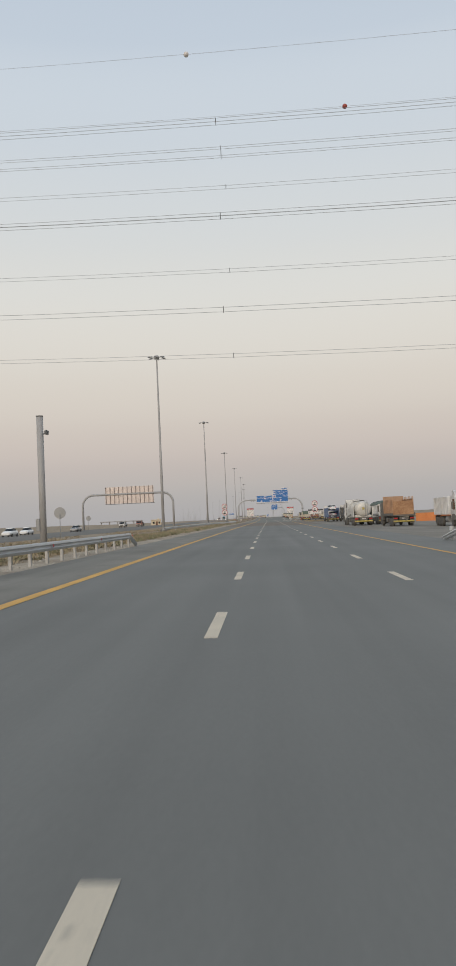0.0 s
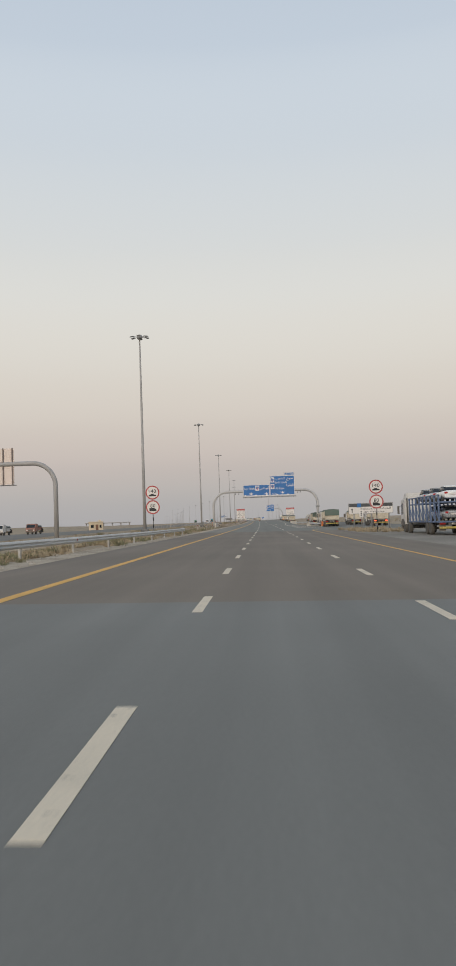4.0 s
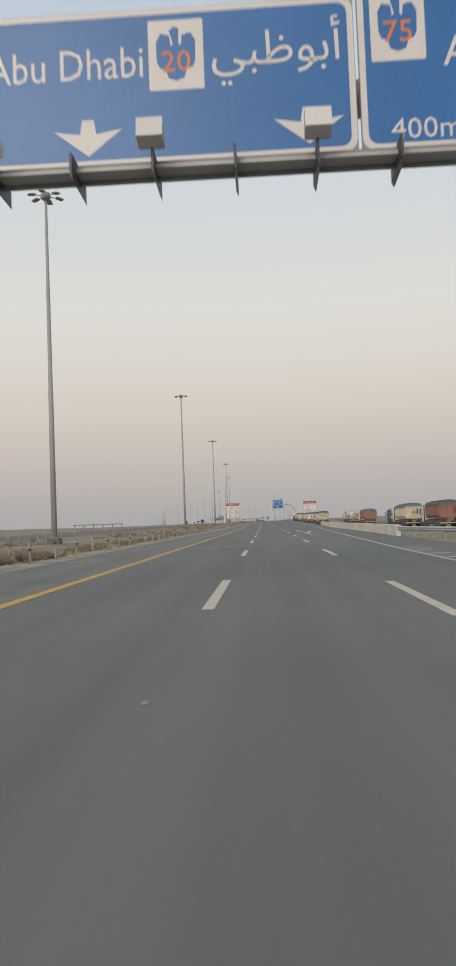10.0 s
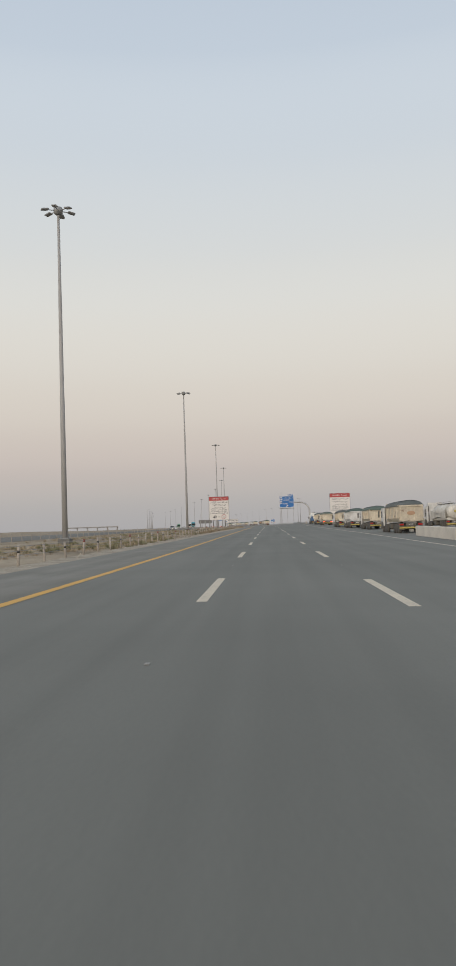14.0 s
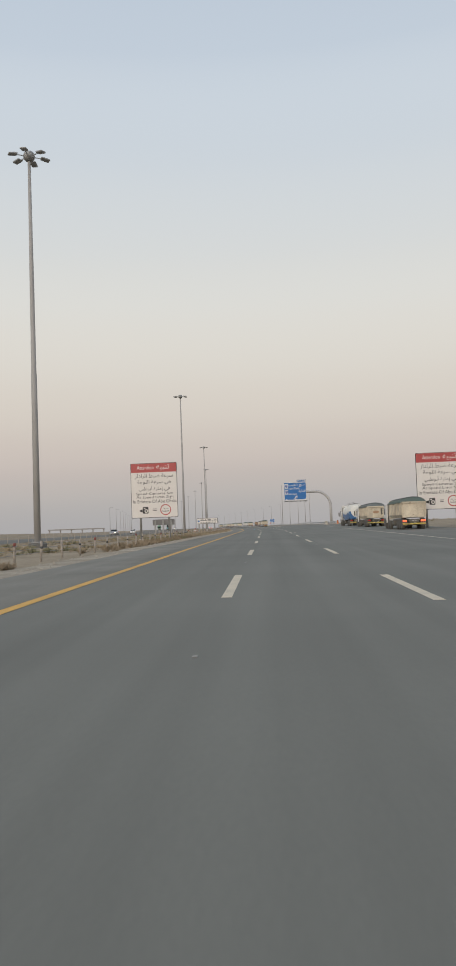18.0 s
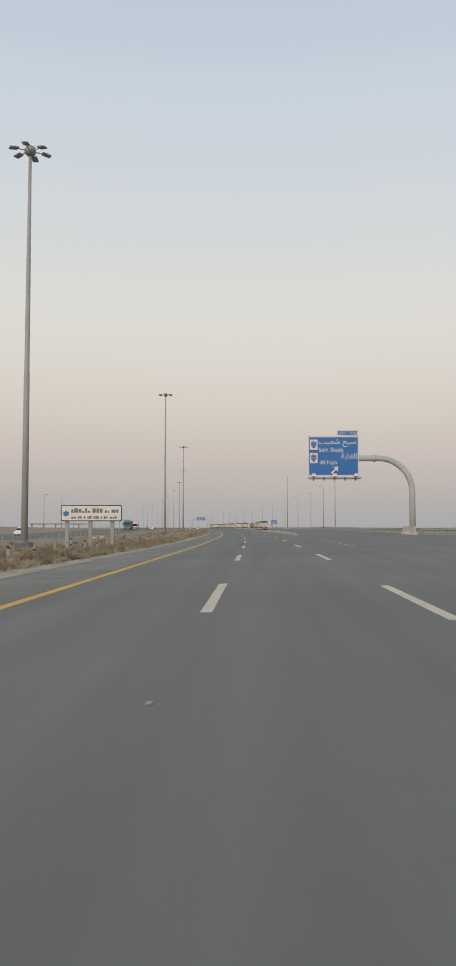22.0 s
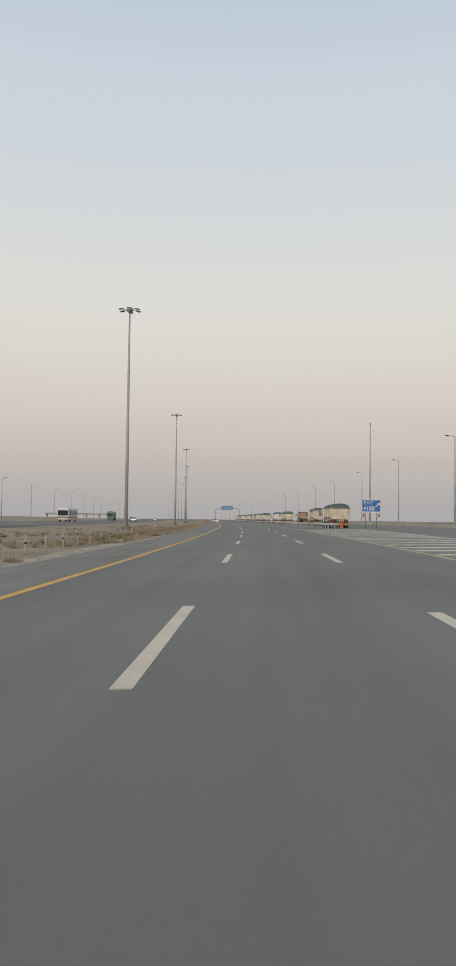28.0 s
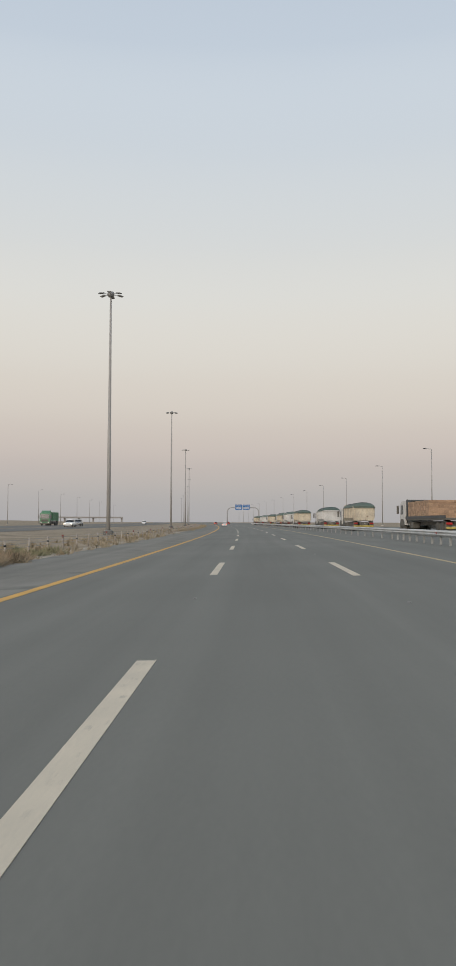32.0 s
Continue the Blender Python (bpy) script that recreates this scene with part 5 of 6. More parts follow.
def hazard_marker(s, lat):
    g = thing("hazard_marker", "orange and black striped hazard marker board", "marker", on(s, lat), group="hazard markers at rail ends")
    part("post", made(tube, [(0, 0.06, -0.1), (0, 0.06, 0.9)], 0.04, 8), STEEL, g)
    p = part("board", made(plate, rounded(-0.18, 0.18, 0.15, 0.95, 0.03), 0, 0.03), SIGN_ORANGE, g)
    for z in (0.32, 0.5, 0.68, 0.86):
        part("stripe", made(plate, [(-0.17, z), (0.17, z - 0.12), (0.17, z - 0.04), (-0.17, z + 0.08)], -0.004, -0.0005), SIGN_BLACK, p)
    return g


hazard_marker(275, 11.55)
hazard_marker(720.5, 18.3)
hazard_marker(935, 12.5)

tri = thing("warning_triangle_sign", "triangular red-rimmed warning sign on a post", "road sign", on(352, 14.6))
part("post", made(tube, [(0, 0.08, -0.1), (0, 0.08, 2.2)], 0.04, 8), STEEL, tri)
p = part("plate", made(plate, [(-0.45, 1.6), (0.45, 1.6), (0, 2.4)], 0, 0.03), SIGN_RED, tri)
part("face", made(plate, [(-0.31, 1.68), (0.31, 1.68), (0, 2.23)], -0.004, -0.0005), SIGN_WHITE, p)
part("symbol", made(plate, [(-0.04, 1.76), (0.04, 1.76), (0.05, 2.05), (-0.05, 2.05)], -0.007, -0.0045), SIGN_BLACK, p)

marker = thing("utility_marker", "small banded utility marker post in the scrub", "marker", on(960, -13.6))
part("post", made(box, -0.03, 0.03, -0.03, 0.03, -0.6, 0.75), SIGN_WHITE, marker)
part("plate", made(box, 0.02, 0.22, -0.05, -0.03, 0.1, 0.95), SIGN_WHITE, marker)
part("band", made(box, 0.015, 0.225, -0.055, -0.025, 0.15, 0.4), SIGN_ORANGE, marker)
part("band", made(box, 0.015, 0.225, -0.055, -0.025, 0.65, 0.85), DARK_STEEL, marker)

for s, lat in ((741, -16.4), (743.5, -16.7), (745, -16.2)):
    g = thing("road_barrel", "orange plastic road barrel lying in the scrub", "barrel", on(s, lat, 0.05), group="orange road barrels")
    part("body", made(tube, [(0, 0, 0), (0, 0, 0.3), (0, 0, 0.34), (0, 0, 0.7)], [0.32, 0.3, 0.28, 0.24], 12), FADED_ORANGE, g)
    part("band", made(tube, [(0, 0, 0.4), (0, 0, 0.52)], 0.285, 12), SIGN_WHITE, g)

bag = bm_new()
bmesh.ops.create_icosphere(bag, subdivisions=3, radius=0.16)
for v in bag.verts:
    n = noise.noise(v.co * 9.0) * 0.07 + noise.noise(v.co * 23.0) * 0.03
    v.co = Vector(((v.co.x + n) * 1.25, (v.co.y + n) * 0.9, max(v.co.z * 0.75 + n, -0.075)))
bag_ob = new("plastic_bag", mesh_of(bag, "plastic_bag", BAG_BLUE))
bag_ob.matrix_basis = on(744.2, -0.8, 0.08)
tagged(bag_ob, "crumpled light blue plastic bag lying on the asphalt", "litter")

# the small opposite signs seen from behind
for s, lat in ((114, -26), (250, -54)):
    g = thing("round_sign", "grey back of a round road sign on a post", "road sign", on(s, lat))
    part("post", made(tube, [(0, 0, -0.1), (0, 0, 3.2)], 0.05, 8), STEEL, g)
    part("disc", made(plate, ring_of(0.75, 24, 0, 3.4), 0.06, 0.1), STEEL, g)

# ---- buildings ----
hut = thing("guard_hut", "small cream plastered hut with brown door and window", "hut", on(375, -51, -0.3, 12))
part("walls", made(box, -2.2, 2.2, 0, 3.4, -0.1, 2.75, 0.03), HUT, hut)
part("parapet", made(box, -2.32, 2.32, -0.12, 3.52, 2.6, 2.95, 0.03), HUT, hut)
part("door", made(box, -0.1, 0.75, -0.04, 0.05, 0.0, 2.0), WOOD, hut)
part("window", made(box, -1.6, -0.7, -0.04, 0.05, 1.0, 1.9), GLASS, hut)
part("window", made(box, 1.1, 1.7, -0.04, 0.05, 1.0, 1.9), GLASS, hut)
part("window", made(box, 2.16, 2.24, 0.8, 1.8, 1.0, 1.9), GLASS, hut)
part("roof_vent", made(box, 0.8, 1.5, 1.2, 1.9, 2.9, 3.4, 0.03), HUT, hut)

bridge = thing("flyover", "distant pale concrete flyover on slender piers", "bridge", on(2200, 0))
part("deck", made(box, -215, -100, -6, 6, 6.6, 8.0, 0.2), FLYOVER, bridge)
part("parapet", made(box, -215, -100, -6.1, -5.8, 8.0, 8.9), FLYOVER, bridge)
for i in range(6):
    x = -212 + 22 * i
    part("pier", made(box, x - 1.3, x + 1.3, -2, 2, -2, 6.6, 0.2), FLYOVER, bridge)

wall_far = thing("long_building", "low orange clad site hoarding beyond the lorries", "building", on(150, 29))
part("wall", made(box, -3, 10, -0.1, 0.1, -0.1, 1.4), ORANGE_WALL, wall_far)
for i in range(6):
    part("panel_rib", made(box, -3 + 1.6 * i, -2.92 + 1.6 * i, -0.16, -0.1, -0.1, 1.42), ORANGE_WALL, wall_far)


# ---- vehicles: origin at the middle of the rear end on the ground, y ahead ----
def lathe_x(bm, profile, n=18):
    """A profile of (x, r) turned round the x axis."""
    rings = [[bm.verts.new((x, r * math.cos(math.tau * k / n), r * math.sin(math.tau * k / n))) for k in range(n)] for x, r in profile]
    for p, q in zip(rings, rings[1:]):
        for k in range(n):
            bm.faces.new((p[k], p[(k + 1) % n], q[(k + 1) % n], q[k])).smooth = True
    bm.faces.new(rings[0][::-1])
    bm.faces.new(rings[-1])


TYRE = mesh_of(made(lathe_x, [(-0.15, 0.30), (-0.15, 0.46), (-0.11, 0.5), (0.11, 0.5), (0.15, 0.46), (0.15, 0.30)]), "tyre", RUBBER)
RIM_MESH = mesh_of(made(lathe_x, [(-0.1, 0.1), (-0.09, 0.3), (0.09, 0.3), (0.12, 0.22), (0.08, 0.2), (0.12, 0.09), (0.13, 0.02)], 14), "rim", RIM)


def wheel(parent, x, y, k=1.0):
    side = 1 if x > 0 else -1
    w = part("tyre", TYRE, None, parent, m=pose(x, y, 0.5 * k, 0, 0, 0 if side > 0 else 180) @ Matrix.Scale(k, 4))
    part("rim", RIM_MESH, None, w)


def truck_cab(g, y, paint, h=3.1, roof=True):
    """A flat-fronted lorry cab whose front stands at y."""
    o = [(y - 2.1, 0.75), (y - 0.05, 0.6), (y, 0.9), (y - 0.03, 1.6), (y - 0.28, h - 0.12), (y - 0.42, h), (y - 2.1, h)]
    cab = part("cab", made(prism_x, o, -1.22, 1.22), paint, g)
    part("windscreen", made(prism_x, [(y + 0.0, 1.72), (y - 0.2, h - 0.3), (y - 0.17, h - 0.3), (y + 0.03, 1.72)], -1.08, 1.08), GLASS, cab)
    for x in (-1.225, 1.2):
        part("side_window", made(prism_x, [(y - 1.25, 1.7), (y - 0.25, 1.7), (y - 0.42, h - 0.35), (y - 1.25, h - 0.35)], x, x + 0.025), GLASS, cab)
    for x in (-1, 1):
        part("mirror", made(box, x * 1.48 - 0.1, x * 1.48 + 0.1, y - 0.3, y - 0.2, 1.75, 2.5, 0.03), CHASSIS, cab)
        part("mirror_arm", made(tube, [(x * 1.2, y - 0.3, 2.5), (x * 1.48, y - 0.25, 2.5)], 0.02, 5), CHASSIS, cab)
        part("headlight", made(box, x * 0.9 - 0.18, x * 0.9 + 0.18, y - 0.06, y + 0.02, 0.72, 0.92, 0.02), SIGN_WHITE, cab)
    part("bumper", made(box, -1.22, 1.22, y - 0.3, y + 0.05, 0.35, 0.7, 0.05), CHASSIS, g)
    part("grille", made(box, -0.85, 0.85, y - 0.04, y + 0.012, 0.98, 1.5, 0.02), CHASSIS, cab)
    for x in (-1.232, 1.222):
        part("wheel_arch", made(prism_x, [(y - 2.0, 0.7), (y - 0.1, 0.62), (y - 0.1, 1.0), (y - 0.5, 1.28), (y - 1.5, 1.28), (y - 2.0, 1.0)], x, x + 0.01), CHASSIS, cab)
    if roof:
        part("roof_spoiler", made(prism_x, [(y - 2.1, h), (y - 0.6, h), (y - 1.4, h + 0.5), (y - 2.1, h + 0.6)], -1.05, 1.05), paint, cab)
    part("exhaust", made(tube, [(-1.0, y - 2.3, 0.9), (-1.0, y - 2.3, h + 0.15)], 0.07, 8), CHASSIS, g)


def chassis(g, y0, y1, axles, rear=True, lit=False, fuel=None):
    part("chassis", made(box, -0.5, 0.5, y0, y1, 0.75, 1.08), CHASSIS, g)
    for y in axles:
        part("axle", made(tube, [(-1.0, y, 0.5), (1.0, y, 0.5)], 0.09, 8), CHASSIS, g)
        for x in (-1.06, 1.06):
            wheel(g, x, y)
    if fuel:
        part("fuel_tank", made(tube, [(0.75, fuel, 0.75), (0.75, fuel + 1.2, 0.75)], 0.32, 12), STEEL, g)
        part("tool_box", made(box, -1.15, -0.55, fuel, fuel + 1.1, 0.5, 1.0, 0.03), CHASSIS, g)
    if rear:
        part("underrun_bar", made(box, -1.18, 1.18, y0 + 0.02, y0 + 0.12, 0.5, 0.66, 0.02), YELLOW_BAR, g, "yellow reflective underrun bar")
        for x in (-0.93, 0.93):
            part("tail_light", made(box, x - 0.22, x + 0.22, y0 + 0.05, y0 + 0.14, 0.82, 0.98, 0.02), TAIL_LIT if lit else TAIL_RED, g)
            part("mudguard", made(prism_x, [(y0 + 0.2, 0.35), (y0 + 0.24, 0.35), (y0 + 0.3, 0.95), (y0 + 0.9, 1.14), (y0 + 0.9, 1.18), (y0 + 0.25, 1.0)], x - 0.25, x + 0.25), CHASSIS, g)
        part("number_plate", made(box, -0.26, 0.26, y0, y0 + 0.03, 0.84, 0.96), SIGN_WHITE, g)


def tipper(label, paint, tarp, cab_paint, length=8.0, crest=False, lit=False, group="queueing tipper lorries", humps=False, flap=False, z1=2.85, dome=0.46, drop=0.12, spoiler=False, pitch=0.95):
    """An articulated tipper with ribbed sides and a tarpaulin over its load."""
    g = thing("tipper_truck", label, "lorry", group=group)
    L = length
    chassis(g, 0.1, L + 3.6, [0.9, 2.15, 3.4, L + 0.1, L + 1.35, L + 3.1], lit=lit, fuel=L - 2.4)
    z0 = 1.2
    floor_o = [(-1.05, z0), (1.05, z0), (1.25, z0 + 0.35), (1.25, z1), (1.17, z1), (1.17, z0 + 0.4), (1.0, z0 + 0.1), (-1.0, z0 + 0.1), (-1.17, z0 + 0.4), (-1.17, z1), (-1.25, z1), (-1.25, z0 + 0.35)]
    part("tipper_body", made(plate, floor_o, 0.15, L), paint, g)
    part("head_board", made(box, -1.2, 1.2, L - 0.1, L + 0.02, z0, z1 + dome * 0.8, 0.02), paint, g)
    gate = part("tailgate", made(prism_x, [(0.0, z0 + 0.05), (0.12, z0 + 0.05), (0.14, z1 + 0.02), (0.04, z1 + 0.02)], -1.22, 1.22), paint, g)
    for x in (-1.05, -0.35, 0.35, 1.05):
        part("gate_rib", made(box, x - 0.05, x + 0.05, -0.04, 0.05, z0 + 0.1, z1 - 0.05, 0.015), paint, gate)
    part("gate_rail", made(box, -1.22, 1.22, -0.06, 0.04, z1 - 0.16, z1 + 0.02, 0.02), paint, gate)
    if crest:
        part("emblem", made(plate, [(0.42 * math.cos(a), 2.05 + 0.2 * math.sin(a)) for a in (math.tau * i / 20 for i in range(20))], -0.045, -0.03), BROWN_BOX, gate)
    n = int(L / pitch)
    for i in range(n + 1):
        y = 0.25 + (L - 0.5) * i / n
        for x in (-1, 1):
            part("side_rib", made(box, min(x * 1.25, x * 1.31), max(x * 1.25, x * 1.31), y - 0.05, y + 0.05, z0 + 0.35, z1 - 0.02), paint, g)
    part("top_rail", made(box, -1.3, -1.2, 0.1, L, z1 - 0.08, z1 + 0.04, 0.02), paint, g)
    part("top_rail", made(box, 1.2, 1.3, 0.1, L, z1 - 0.08, z1 + 0.04, 0.02), paint, g)
    bm = bm_new()
    rings = []
    for i in range(13):
        y = -0.05 + (L + 0.1) * i / 12
        h = dome + (0.10 * math.sin(i * 2.3) if humps else 0.04 * math.sin(i * 1.7))
        fall = 0.5 if i == 0 else 0.0
        rings.append([bm.verts.new((1.33 * math.cos(a), y, z1 + 0.02 - fall * math.sin(a) * 0.9 + h * math.sin(a) - (0.1 if a in (0.0, math.pi) else 0))) for a in (math.pi * k / 10 for k in range(11))])
    for p, q in zip(rings, rings[1:]):
        for k in range(10):
            bm.faces.new((p[k], p[k + 1], q[k + 1], q[k])).smooth = True
    top, half = (0.26, 1.3) if drop > 0.5 else (0.1, 1.2)
    part("tarpaulin", bm, tarp, g, "dusty tarpaulin over the load")
    part("tarp_flap", made(prism_x, [(-0.09, z1 - drop), (-0.07, z1 - drop), (-0.05, z1 + top), (-0.07, z1 + top)], -half, half), tarp, g) if flap else None
    for i in range(4):
        y = 0.6 + (L - 1.2) * i / 3
        part("tarp_hoop", made(tube, [(1.29 * math.cos(a), y, z1 + 0.05 + (dome + 0.02) * math.sin(a)) for a in (math.pi * k / 8 for k in range(9))], 0.025, 5), DARK_STEEL, g)
    truck_cab(g, L + 4.5, cab_paint, 2.8, spoiler)
    return g


t_cream = tipper("cream tipper lorry with a green tarpaulin, dusty", CREAM, TARP_GREEN, WHITE_PAINT, flap=True)
t_crest = tipper("cream tipper lorry with an oval emblem and grey tarpaulin", CREAM, TARP_GREY, WHITE_PAINT, 8.4, crest=True, humps=True)
t_low = tipper("cream tipper lorry with a green tarpaulin hanging over its tailgate", CREAM, TARP_GREEN, WHITE_PAINT, 7.6, flap=True, z1=2.8, dome=0.26, drop=0.8, pitch=2.2)
t_white = tipper("pale tipper lorry with a faded green tarpaulin", WHITE_PAINT, TARP_GREEN, WHITE_PAINT, 7.8, humps=True)
t_lit = tipper("pale tipper lorry with lit red tail lights", CREAM, TARP_GREEN, WHITE_PAINT, 8.2, lit=True)
t_red = tipper("red box lorry with a green tarpaulin", RED_BOX, TARP_GREEN, WHITE_PAINT, 8.0)


def place(first, spots):
    first[0].matrix_basis = on(*first[1])
    for s, lat in spots:
        copy_thing(first[0], on(s, lat))


place((t_cream, (303, 21.2)), [(535, 17.0), (943.5, 13.4), (1050, 14.8), (1105, 12.7), (1150, 12.4), (1185, 12.2), (1255, 11.8)])
place((t_crest, (502.5, 15.8)), [(419, 22.0), (318, 23.0), (577, 16.3), (649, 16.3), (986, 15.5)])
place((t_white, (557, 16.5)), [(126, 17.6), (1078, 14.4), (1128, 12.5), (1220, 12.0)])
place((t_lit, (268, 21.1)), [(619.5, 16.0)])
place((t_red, (478, 24.0)), [(403, 23.2)])
place((t_low, (275, 13.35)), [(290, 14.1), (305.5, 14.8), (328.5, 14.6)])


def tank_body(bm, y0, y1, r, zc, sag=0.0, n=20):
    prof = [(y0, 0.35 * r), (y0 + 0.06, 0.72 * r), (y0 + 0.2, 0.93 * r), (y0 + 0.45, r), ((y0 + y1) / 2, r * (1 + sag)), (y1 - 0.45, r), (y1 - 0.2, 0.93 * r), (y1 - 0.06, 0.72 * r), (y1, 0.35 * r)]
    rings = [[bm.verts.new((q * math.cos(math.tau * k / n), y, zc + q * math.sin(math.tau * k / n) - (q - r if q > r else 0))) for k in range(n)] for y, q in prof]
    for p, q in zip(rings, rings[1:]):
        for k in range(n):
            bm.faces.new((p[k], p[(k + 1) % n], q[(k + 1) % n], q[k])).smooth = True
    bm.faces.new(rings[0][::-1])
    bm.faces.new(rings[-1])


def tanker(label, paint, skirt, cab_paint, L=10.5, r=1.2, hopper=False):
    g = thing("tanker_truck", label, "lorry", group="parked tank lorries")
    chassis(g, 0.1, L + 3.2, [1.2, 2.5, 3.8, L, L + 1.3, L + 3.0], fuel=L - 3.5)
    mid = 1.13 + r
    tank = part("tank", made(tank_body, 0.1, L - 0.5, r, mid, 0.06), paint, g)
    for i in range(4):
        y = 1.2 + (L - 3) * i / 3
        part("tank_band", made(tube, [(1.012 * r * math.cos(a) * 1.03, y, mid + 1.04 * r * math.sin(a)) for a in (math.tau * k / 20 for k in range(21))], 0.035, 5), paint, tank)
        part("hatch", made(tube, [(0, y + 0.3, mid - 0.05 + r), (0, y + 0.3, mid + 0.13 + r)], 0.3, 12), STEEL, tank)
    part("catwalk", made(box, -0.3, 0.3, 0.8, L - 1.2, mid + 0.07 + r, mid + 0.11 + r), STEEL, tank)
    part("handrail", made(tube, [(-0.35, 0.8, mid + 0.1 + r), (-0.35, 0.9, mid + 0.28 + r), (-0.35, L - 1.3, mid + 0.28 + r), (-0.35, L - 1.2, mid + 0.1 + r)], 0.025, 5), STEEL, tank)
    part("ladder", made(tube, [(0.25, -0.02, 1.0), (0.25, -0.02, mid + 0.05 + r), (0.5, -0.02, mid + 0.05 + r), (0.5, -0.02, 1.0)], 0.025, 5), STEEL, tank)
    part("label_plate", made(box, -0.15, 0.15, 0.06, 0.16, 2.1, 2.4), YELLOW_BAR, tank)
    part("saddle", made(box, -1.1, 1.1, 0.4, L - 1, 1.05, 1.4, 0.08), skirt, g)
    flank = [(1.0, 1.15), (L * 0.45, 1.6), (L - 1.2, 1.15), (L - 0.8, 1.15), (L - 0.8, 2.5), (L * 0.45, 1.85), (0.6, 2.4), (0.6, 1.15)]
    if hopper:
        flank = [(0.3, 1.35), (0.9, 1.1), (L * 0.72, 1.1), (L - 0.9, 1.75), (L - 0.7, 2.5), (L * 0.74, 1.9), (L * 0.52, 2.42), (0.3, 2.42)]
        part("hopper_end", made(box, -1.18, 1.18, 0.2, 0.34, 1.2, 2.42, 0.03), skirt, g)
        part("side_step", made(box, -1.3, -1.2, L * 0.3, L * 0.55, 1.0, 1.08, 0.01), STEEL, g)
        part("hopper_strut", made(tube, [(-1.3, L * 0.6, 1.15), (-1.3, L * 0.72, 1.75)], 0.04, 5), STEEL, g)
    for x in (-1, 1):
        part("side_skirt", made(prism_x, flank, min(x * 1.2, x * 1.27), max(x * 1.2, x * 1.27)), skirt, g)
    truck_cab(g, L + 4.0, cab_paint)
    return g


tk = tanker("dusty cream tank lorry with rear ladder", TANK, TANK, WHITE_PAINT, 10.5, 1.06)
tk.matrix_basis = on(118.5, 13.4)
copy_thing(tk, on(526, 25.8))
tk2 = tanker("white bulk tank lorry with a blue hopper-shaped lower body", TANK_WHITE, TRUCK_BLUE, WHITE_PAINT, 11.5, 1.26, True)
tk2.matrix_basis = on(670.5, 16.3)


def flatbed(label, load, paint, L=7.5, h=1.3, blocks=True):
    g = thing("flatbed_truck", label, "lorry", group="parked flatbed lorries")
    chassis(g, 0.1, L + 2.2, [1.4, 2.7, L + 1.3], fuel=L - 2.6)
    part("deck", made(box, -1.25, 1.25, 0.0, L, 1.15, 1.32, 0.02), CHASSIS, g)
    part("side_rail", made(box, -1.27, -1.23, 0.0, L, 1.3, 1.5), DARK_STEEL if load is BLOCK else paint, g)
    part("side_rail", made(box, 1.23, 1.27, 0.0, L, 1.3, 1.5), DARK_STEEL if load is BLOCK else paint, g)
    part("head_board", made(box, -1.2, 1.2, L - 0.08, L + 0.02, 1.3, 3.0, 0.02), DARK_STEEL, g)
    truck_cab(g, L + 2.7, paint, 2.9, False)
    return g


fb = flatbed("white flatbed lorry loaded with tan building blocks", BLOCK, WHITE_PAINT, 14.0)
fb.matrix_basis = on(1014, 16.3)
block_mesh = mesh_of(made(box, -0.2, 0.2, -0.2, 0.2, -0.1, 0.1, 0.012), "building_block", BLOCK)
stack = thing("block_stack", "stacked tan concrete blocks on a lorry deck", "blocks", on(1014, 16.3))
rb = random.Random(9)
for iz in range(7):
    for iy in range(19):
        for ix in range(6):
            if 0 < iy < 18 and 0 < ix < 5 and iz < 6:
                continue
            part("building_block", block_mesh, None, stack, m=pose(-1.0 + 0.4 * ix + rb.uniform(-0.012, 0.012), 5.6 + iy * 0.41, 1.42 + iz * 0.205, 0, 0, rb.uniform(-2, 2)))
part("plastic_wrap", made(box, -1.15, 1.15, 11.0, 13.4, 2.79, 2.85, 0.03), TARP_GREY, stack)

fa = flatbed("rusty flatbed lorry with high frames and orange load", RUST, CHASSIS, 7.5)
fa.matrix_basis = on(104, 16.2)
load = thing("cargo_box", "orange brown open container on a lorry deck", "cargo", on(104, 16.2))
part("container", made(plate, [(-1.15, 1.33), (1.15, 1.33), (1.15, 3.1), (1.05, 3.1), (1.05, 1.45), (-1.05, 1.45), (-1.05, 3.1), (-1.15, 3.1)], 0.5, 7.2), RUST, load)
part("back_wall", made(box, -1.15, 1.15, 0.4, 0.5, 1.33, 2.85), RUST, load)
for i in range(8):
    part("frame_post", made(box, -1.22, -1.15, 0.5 + i * 0.93, 0.6 + i * 0.93, 1.33, 3.4), BROWN_BOX, load)
    part("frame_post", made(box, 1.15, 1.22, 0.5 + i * 0.93, 0.6 + i * 0.93, 1.33, 3.4), BROWN_BOX, load)
part("top_frame", made(box, -1.24, 1.24, 7.1, 7.2, 1.33, 3.55), BROWN_BOX, load)


